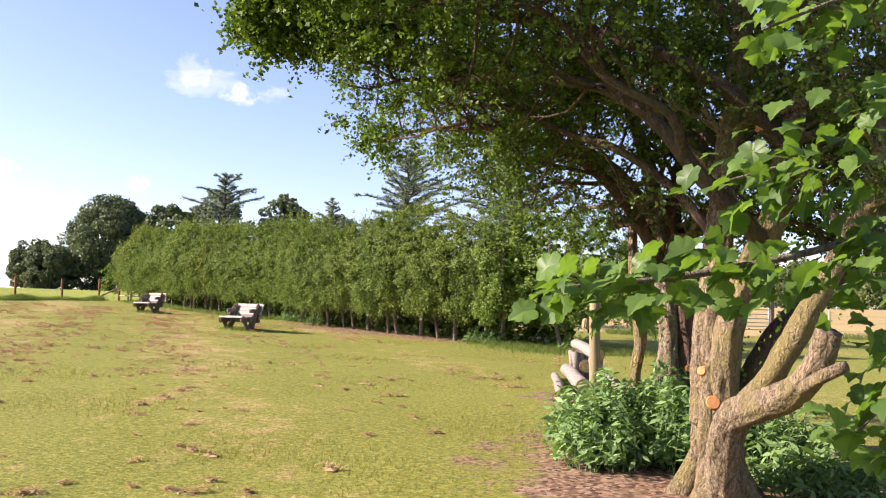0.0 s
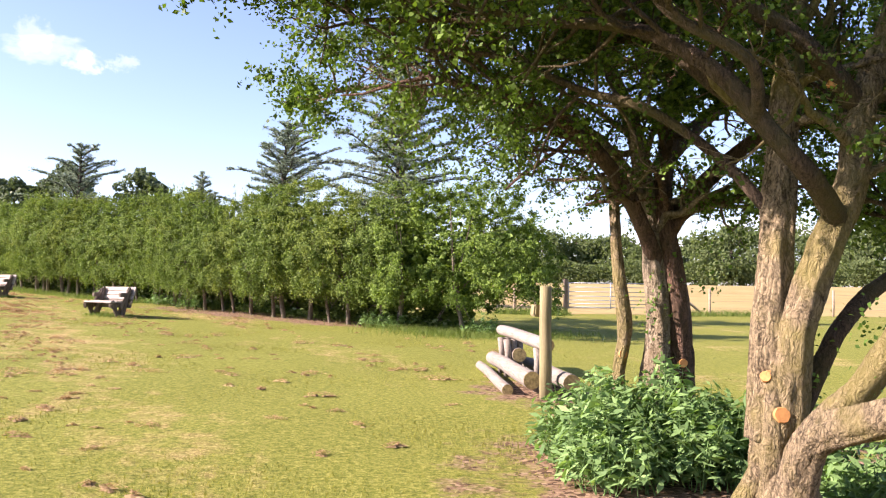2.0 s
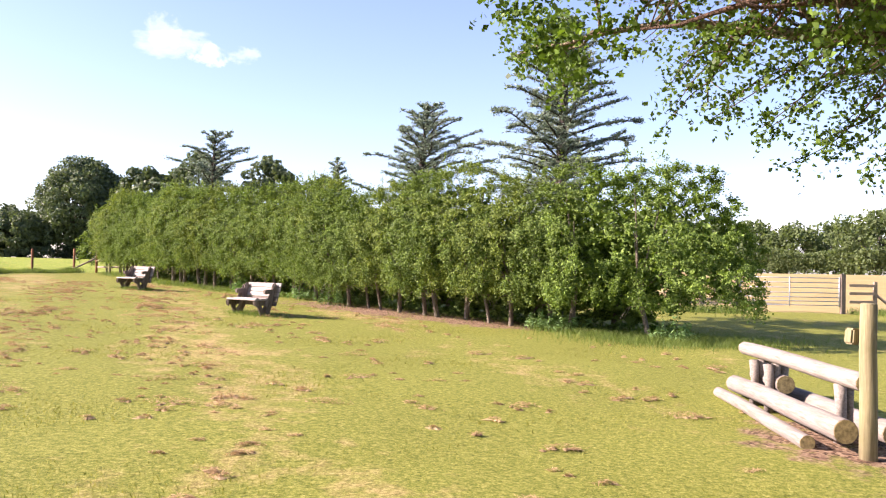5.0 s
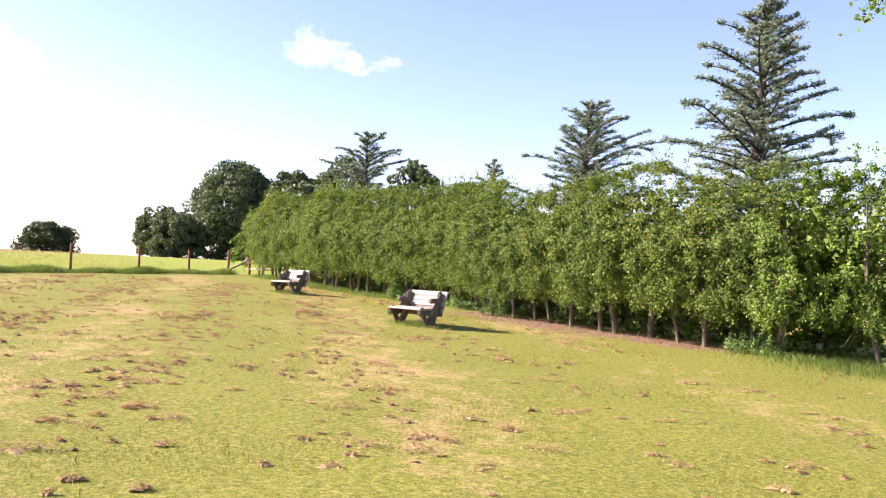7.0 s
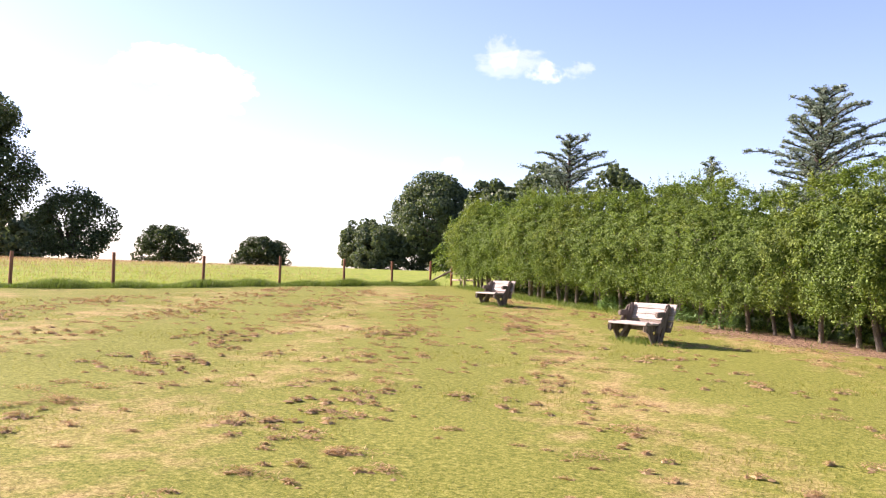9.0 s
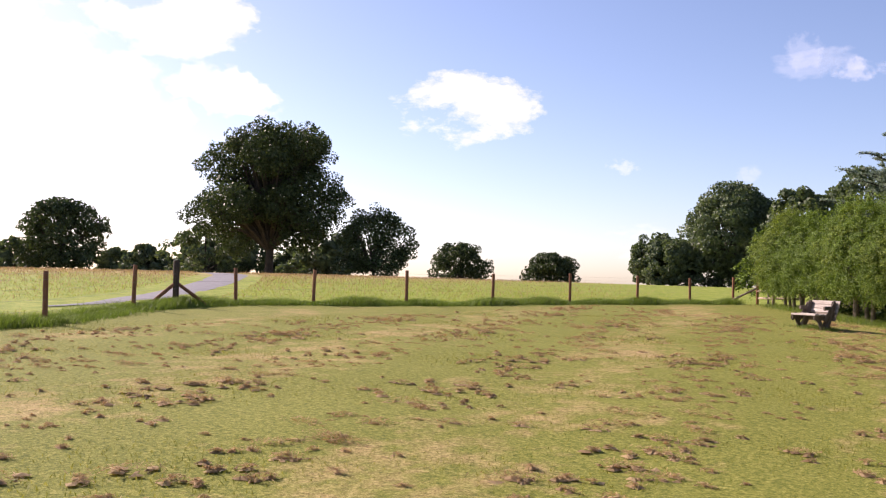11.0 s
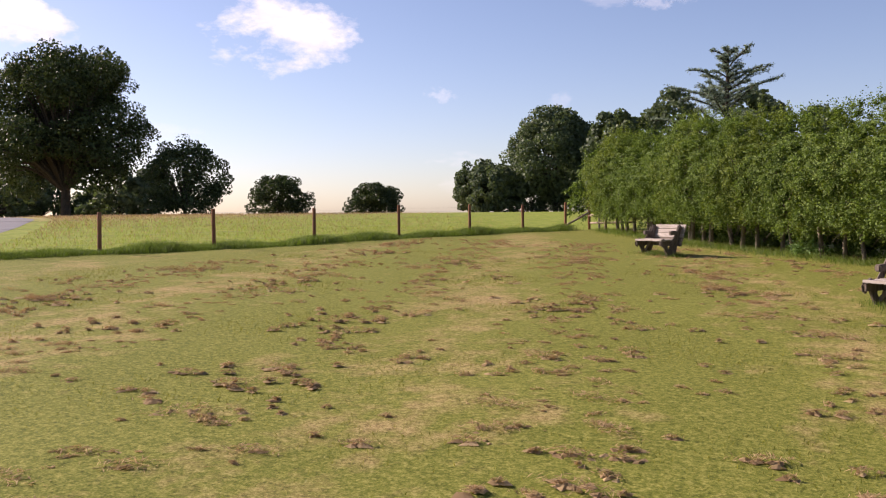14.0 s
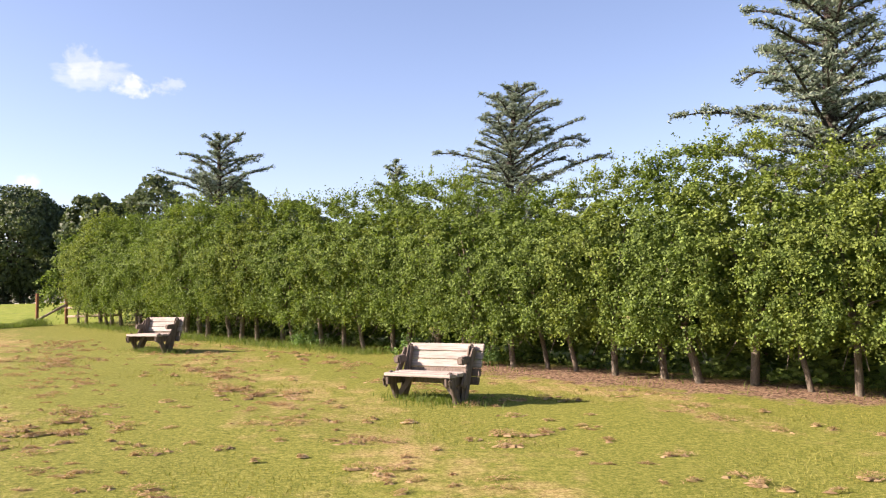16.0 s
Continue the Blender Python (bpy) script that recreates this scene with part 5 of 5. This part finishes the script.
# ---- cedars ----
def cedar(x, y, h, w, seed, lean=0.0, dense=1.0, bare=0.25):
    t = thing("cedar_tree", "blue-green cedar with flat spreading tiers of needles", "tree", "cedars behind the hedge")
    r = random.Random(seed)
    g = Geo()
    z0 = gz(x, y)
    rad = 0.022 * h
    top = (x + lean * 0.4, y, z0 + h)
    g.tube(*spline([(x, y, z0 - 0.2), (x, y, z0 + h * 0.4), (x + lean * 0.15, y, z0 + h * 0.75), top], [rad * 1.3, rad, rad * 0.55, 0.02], 5), 9, 0.08)
    c = []
    n = int(84 * dense)
    bulge = [r.uniform(0.65, 1.25) for _ in range(12)]
    for i in range(n):
        s = bare + (0.985 - bare) * (i + r.uniform(0, 0.8)) / n
        a = i * 2.399 + r.gauss(0, 0.3)
        # long boughs stand out of the shorter ones that fill the cone
        l = 0.12 + w * 1.1 * (1.0 - s) ** 0.72 * (r.uniform(0.9, 1.2) if r.random() < 0.3 else r.uniform(0.3, 0.85)) * bulge[int(a / 6.283 * 6 + s * 9) % 12]
        l = min(l, w * 0.72)
        rise = r.uniform(0.16, 0.5) + 0.5 * max(0, s - 0.45)
        p = Vector((x + lean * 0.4 * s * s, y, z0 + h * s))
        d = Vector((math.cos(a), math.sin(a), rise))
        bend = Vector((-d.y, d.x, 0)) * r.gauss(0, 0.07) * l
        pts = [p, p + d * l * 0.4 + Vector((0, 0, 0.03 * l)) + bend, p + d * l * 0.75 + bend, p + d * l - bend - Vector((0, 0, r.uniform(0.0, 0.18) * l))]
        q, rr = spline(pts, [max(0.02, rad * 0.32 * (1 - s * 0.7)), 0.03, 0.02, 0.008], 4)
        g.tube(q, rr, 5, 0, False)
        side = Vector((-d.y, d.x, 0)).normalized()
        # side sprays in flat plates, thick along the bough and drooping at their tips
        for k in range(int(6 + 8 * l)):
            u = r.uniform(0.12, 1.0)
            o = q[min(int(u * (len(q) - 1)), len(q) - 2)]
            v = (1 if k % 2 else -1) * (0.08 + 0.24 * l * (1.1 - u)) * r.uniform(0.5, 1.15)
            tip = o + side * v + d * abs(v) * 0.7 - Vector((0, 0, abs(v) * r.uniform(0.0, 0.28)))
            g.tube([o, o.lerp(tip, 0.55) + Vector((0, 0, 0.04 * abs(v))), tip], [0.012, 0.008, 0.004], 3, 0, False)
            for j in range(int(9 + abs(v) * 58)):
                w2 = r.uniform(0.0, 1.04)
                e = o.lerp(tip, w2)
                c.append((e.x + r.gauss(0, 0.035), e.y + r.gauss(0, 0.035), e.z + 0.04 * math.sin(w2 * 3) + r.gauss(0.01, 0.02)))
        for k in range(int(12 + 46 * l)):
            o = q[r.randrange(len(q) // 5, len(q))]
            c.append((o.x + r.gauss(0, 0.05), o.y + r.gauss(0, 0.05), o.z + r.gauss(0.02, 0.05)))
    # the bare-looking leader
    for k in range(160):
        u = r.uniform(0.86, 1.01)
        c.append((x + lean * 0.4 * u * u + r.gauss(0, 0.06), y + r.gauss(0, 0.06), z0 + h * u))
    g.make("trunk", M_BARK_FAR, t)
    new("needles", leaf_mesh("needles", np.array(c), 0.026, M_LEAF_CEDAR, 0.9, 4.2, 0.4)).parent = t


cedar(1.75, 30.0, 8.6, 4.2, 1, 0.5, 1.35)
cedar(-2.6, 42.0, 8.0, 4.6, 2, 0.9, 1.3)
cedar(-12.7, 47.4, 7.1, 4.0, 3, 0.2, 1.0)
cedar(-6.0, 43.0, 5.6, 2.0, 4, -0.5, 0.6)


# ---- distant trees ----
def far_tree(name, label, x, y, h, w, seed, n=5000, trunk=0.18, leaf=0.35, clumps=70, mat=M_LEAF_FAR, tall=1.0, z=None, group="", blobs=0):
    """Trunk, limbs and a crown of many leaf clumps with an uneven outline."""
    t = thing(name, label, "tree", group)
    r = np.random.default_rng(seed)
    z0 = gz(x, y) if z is None else z
    g = Geo()
    ch = h * (1 - trunk)
    g.tube(*spline([(x, y, z0 - 0.3), (x, y, z0 + h * trunk), (x + 0.02 * h, y, z0 + h * 0.55), (x, y, z0 + h * 0.85)], [0.034 * h, 0.024 * h, 0.016 * h, 0.004 * h], 3), 9, 0.12)
    cl = []
    for i in range(clumps):
        a, u = r.uniform(0, 6.283), r.uniform(0, 1)
        s = r.uniform(-1, 1)
        rad = (1 - abs(s) ** (2 if s > 0 else 5)) ** 0.5 * (0.5 + 0.5 * u ** 0.4) * (1 - 0.12 * max(0, s))
        lump = 0.80 + 0.28 * math.sin(3 * a + seed) * math.cos(2.6 * s + seed) + r.uniform(-0.08, 0.1)
        cx, cy, cz = math.cos(a) * rad * w / 2 * lump, math.sin(a) * rad * w / 2 * lump, z0 + h * trunk + ch * (0.5 + 0.47 * s * tall * lump ** 0.5)
        if blobs:
            b = i % blobs
            rb = np.random.default_rng(seed * 50 + b)
            ba, bs = b * 2.4, rb.uniform(-0.75, 0.8)
            br = rb.uniform(0.35, 0.78) * math.sqrt(1 - bs * bs * 0.7) * w / 2
            v = r.normal(size=3)
            v *= w * 0.15 * r.uniform(0.6, 1) / np.linalg.norm(v)
            cx, cy, cz = math.cos(ba) * br + v[0], math.sin(ba) * br + v[1], z0 + h * trunk + ch * (0.47 + 0.40 * bs) + v[2] * 0.75
        cl.append((x + cx, y + cy, cz))
        if i % 4 == 0:
            g.tube(*spline([(x, y, z0 + h * (trunk + 0.08)), (x + cx * 0.45, y + cy * 0.45, (z0 + h * (trunk + 0.2) + cz) / 2), (x + cx, y + cy, cz)], [0.011 * h, 0.007 * h, 0.002 * h], 3), 5, 0.1, False)
    g.make("trunk", M_BARK_FAR, t)
    cl = np.array(cl)
    k = r.integers(0, len(cl), n)
    spread = w * (0.056 if blobs else 0.085)
    off = r.normal(size=(n, 3))
    off /= np.linalg.norm(off, axis=1)[:, None]
    c = cl[k] + off * (r.uniform(0.5, 1, n) ** 0.5)[:, None] * spread * np.array([1, 1, 0.8])
    new("crown", leaf_mesh("crown", c, leaf, mat, 0.3, 1.2, 0.4, off * 0.8)).parent = t
    return t


def polar(yaw, dist, ox=-5.2, oy=10.5):
    """A place by its bearing (degrees to the left of +y) and distance from the middle of the lawn."""
    a = radians(yaw)
    return ox - math.sin(a) * dist, oy + math.cos(a) * dist


far_tree("oak_tree", "large spreading dark green oak in the pasture", -78.4, 70.4, 17.8, 17.6, 21, 70000, 0.07, 0.20, 760, M_LEAF_OAK, blobs=27)
far_tree("round_tree", "rounded dark green tree in the pasture", -81.0, 48.9, 6.6, 8.2, 2, 16000, 0.0, 0.2, 200, M_LEAF_OAK)
far_tree("thorn_bush_tree", "dark twiggy bushy tree behind the pasture", -66.3, 73.7, 7.2, 8.8, 3, 16000, 0.0, 0.17, 200, M_LEAF_OAK)
far_tree("small_tree", "small dark green tree behind the pasture", -76.6, 100.6, 5.1, 8.6, 4, 12000, 0.0, 0.2, 130, M_LEAF_OAK)
far_tree("small_tree", "small rounded green tree behind the pasture", -66.9, 107.5, 4.2, 7.6, 5, 12000, 0.0, 0.2, 130, M_LEAF_OAK)
far_tree("chestnut_tree", "huge rounded dark green tree beyond the hedge", -37.6, 94.5, 10.2, 11.5, 6, 40000, 0.0, 0.22, 300)
far_tree("chestnut_tree", "rounded dark green tree at the pasture's edge", -44.6, 92.0, 5.3, 6.2, 7, 15000, 0.0, 0.2, 160)
far_tree("chestnut_tree", "rounded dark green tree at the pasture's edge", -41.8, 90.0, 4.6, 6.0, 17, 15000, 0.0, 0.2, 160)
far_tree("leafy_tree", "green tree standing behind the hedge", -29.5, 89.0, 9.2, 6.5, 8, 9000, 0.0, 0.28, 150)
far_tree("leafy_tree", "green tree standing behind the hedge", -25.0, 90.1, 10.6, 8.0, 9, 10000, 0.0, 0.28, 150)
far_tree("leafy_tree", "green tree standing behind the hedge", -18.0, 91.8, 10.6, 7.5, 10, 10000, 0.0, 0.28, 150)
far_tree("leafy_tree", "green tree standing behind the hedge", -13.7, 98.3, 9.6, 8.5, 18, 9000, 0.0, 0.28, 150)


def tree_line(yaws, dist, h, seed, group, label):
    r = random.Random(seed)
    for i, yw in enumerate(yaws):
        x, y = polar(yw + r.uniform(-0.4, 0.4), dist * r.uniform(0.94, 1.06))
        k = h * r.uniform(0.75, 1.25)
        far_tree("distant_tree", label, x, y, k, k * r.uniform(1.2, 1.7), seed + i, 6500 if yw < 0 else 2400, 0.0, dist * (0.0026 if yw < 0 else 0.0036), 160 if yw < 0 else 75, mat=M_LEAF_WOODS if yw < 0 else M_LEAF_FAR, group=group)


tree_line([55.5, 57, 58.5, 60, 65.5, 67, 68.5, 70, 71.5, 73, 75, 77], 165, 5.6, 200, "far woods across the pasture", "far dark green tree on the skyline")
tree_line([54.5, 53.2, 51.8, 49, 47.5, 46], 118, 5.6, 230, "trees behind the oak", "dark green tree behind the big oak")
tree_line([-3, -7, -11, -14, -16.5, -19, -21.5, -24, -26.5, -29, -31.5, -34, -36.5, -39, -42, -45], 150, 9.5, 260, "far woods beyond the crop", "far rounded green tree beyond the crop field")


def far_hedge():
    """The clipped hedge that closes the crop field."""
    n = 32000
    u = rng.uniform(0, 1, n)
    yaw = np.radians(-2 - 46 * u)
    d = 138 + rng.normal(0, 0.9, n)
    x, y = -5.2 - np.sin(yaw) * d, 10.5 + np.cos(yaw) * d
    z = land(x, y) + rng.uniform(0, 1, n) ** 0.7 * (3.6 + 0.5 * np.sin(u * 60))
    tagged(new("field_hedge", leaf_mesh("field_hedge", np.stack([x, y, z], 1), 0.28, M_LEAF_WOODS, 0.3, 1.2)), "long dark green hedge at the far side of the crop field", "hedge", kind="stuff")


far_hedge()


# ---- clouds ----
def cloud_material(name, thick):
    m = bpy.data.materials.new(name)
    m.use_nodes = True
    n, l = m.node_tree.nodes, m.node_tree.links
    n.remove(n["Principled BSDF"])
    o, add = n.new("ShaderNodeObjectInfo"), n.new("ShaderNodeVectorMath")
    l.new(coords(n, l, (1, 1, 0.8)), add.inputs[0])
    l.new(math_node(n, l, "MULTIPLY", o.outputs["Random"], 40.0), add.inputs[1])
    vec = add.outputs["Vector"]
    tc = n.new("ShaderNodeVectorMath")
    tc.operation = "LENGTH"
    l.new(coords(n, l), tc.inputs[0])
    big = tex_noise(n, l, vec, 1.5, 8, 0.62)
    f = math_node(n, l, "SUBTRACT", math_node(n, l, "ADD", 0.36, math_node(n, l, "MULTIPLY", math_node(n, l, "SUBTRACT", big, 0.5), 2.2)), math_node(n, l, "MULTIPLY", math_node(n, l, "POWER", tc.outputs["Value"], 2.0), 0.72))
    a = ramp(n, l, f, [(0.02, (0, 0, 0)), (0.34, (0.8 * thick, 0.8 * thick, 0.8 * thick)), (0.6 + 0.3 * (1 - thick), (0.95 * thick, 0.95 * thick, 0.95 * thick))])
    col = ramp(n, l, tex_noise(n, l, coords(n, l, (1, 1, 1.4)), 2.0, 5), [(0.35, (0.78, 0.82, 0.92)), (0.6, (0.98, 0.99, 1.0))])
    e, t, ms = n.new("ShaderNodeEmission"), n.new("ShaderNodeBsdfTransparent"), n.new("ShaderNodeMixShader")
    e.inputs["Strength"].default_value = CLOUD
    l.new(col, e.inputs["Color"])
    l.new(a, ms.inputs["Fac"]), l.new(t.outputs[0], ms.inputs[1]), l.new(e.outputs[0], ms.inputs[2])
    l.new(ms.outputs[0], n["Material Output"].inputs["Surface"])
    return m


CLOUD = 0.75
M_CLOUD, M_PUFF, M_WISP = cloud_material("cloud_vapour", 1.0), cloud_material("loose_cloud_vapour", 0.3), cloud_material("thin_cloud_vapour", 0.18)


def cloud(yaw, elev, wide, high, mat=M_CLOUD):
    """A sheet of vapour 1.5 km off, by bearing and height in degrees."""
    a, e, d = radians(yaw), radians(elev), 1500.0
    p = Vector((-5 - math.sin(a) * math.cos(e) * d, 12 + math.cos(a) * math.cos(e) * d, 2 + math.sin(e) * d))
    v, f, n = [], [], 12
    for i in range(n + 1):
        for k in range(n + 1):
            u, w = i / n * 2 - 1, k / n * 2 - 1
            v.append((u * 1.3, 0.05 * (u * u + w * w), w * 1.3))
    for i in range(n):
        for k in range(n):
            q = i * (n + 1) + k
            f.append((q, q + 1, q + n + 2, q + n + 1))
    ob = mesh_object("cloud_backdrop", v, f, mat, None, True)
    ob.matrix_basis = look(p, (-5, 12, 2)) @ pose(0, 0, 0, 90, 0, 0) @ Matrix.Diagonal((d * math.tan(radians(wide / 2)), 10, d * math.tan(radians(high / 2)), 1))
    ob.visible_shadow = False
    tagged(ob, "white fair-weather cloud in the pale blue sky", "cloud", kind="structure")


for c in ((38.3, 11.0, 14.0, 6.2), (14.6, 12.9, 3.0, 2.0, M_PUFF), (16.6, 13.3, 7.0, 2.6, M_WISP), (17.4, 14.2, 3.4, 3.0, M_WISP), (12.4, 13.0, 2.4, 1.6, M_WISP), (20.6, 7.0, 2.2, 1.6, M_WISP), (28.0, 7.6, 2.8, 1.8, M_PUFF), (27.0, 3.4, 4.4, 1.4, M_WISP), (26.0, 1.8, 6.0, 1.6, M_WISP), (44.7, 5.2, 5.0, 2.0, M_WISP),
          (66.0, 14.8, 18.0, 8.0), (56.4, 15.6, 12.0, 6.0), (59.8, 10.6, 11.0, 7.0), (54.0, 11.3, 9.0, 4.6), (64.5, 7.0, 12.0, 4.0, M_WISP), (61.0, 8.5, 7.0, 3.0), (-21, 2.5, 7, 2.5), (-28, 3.5, 9, 3)):
    cloud(*c)
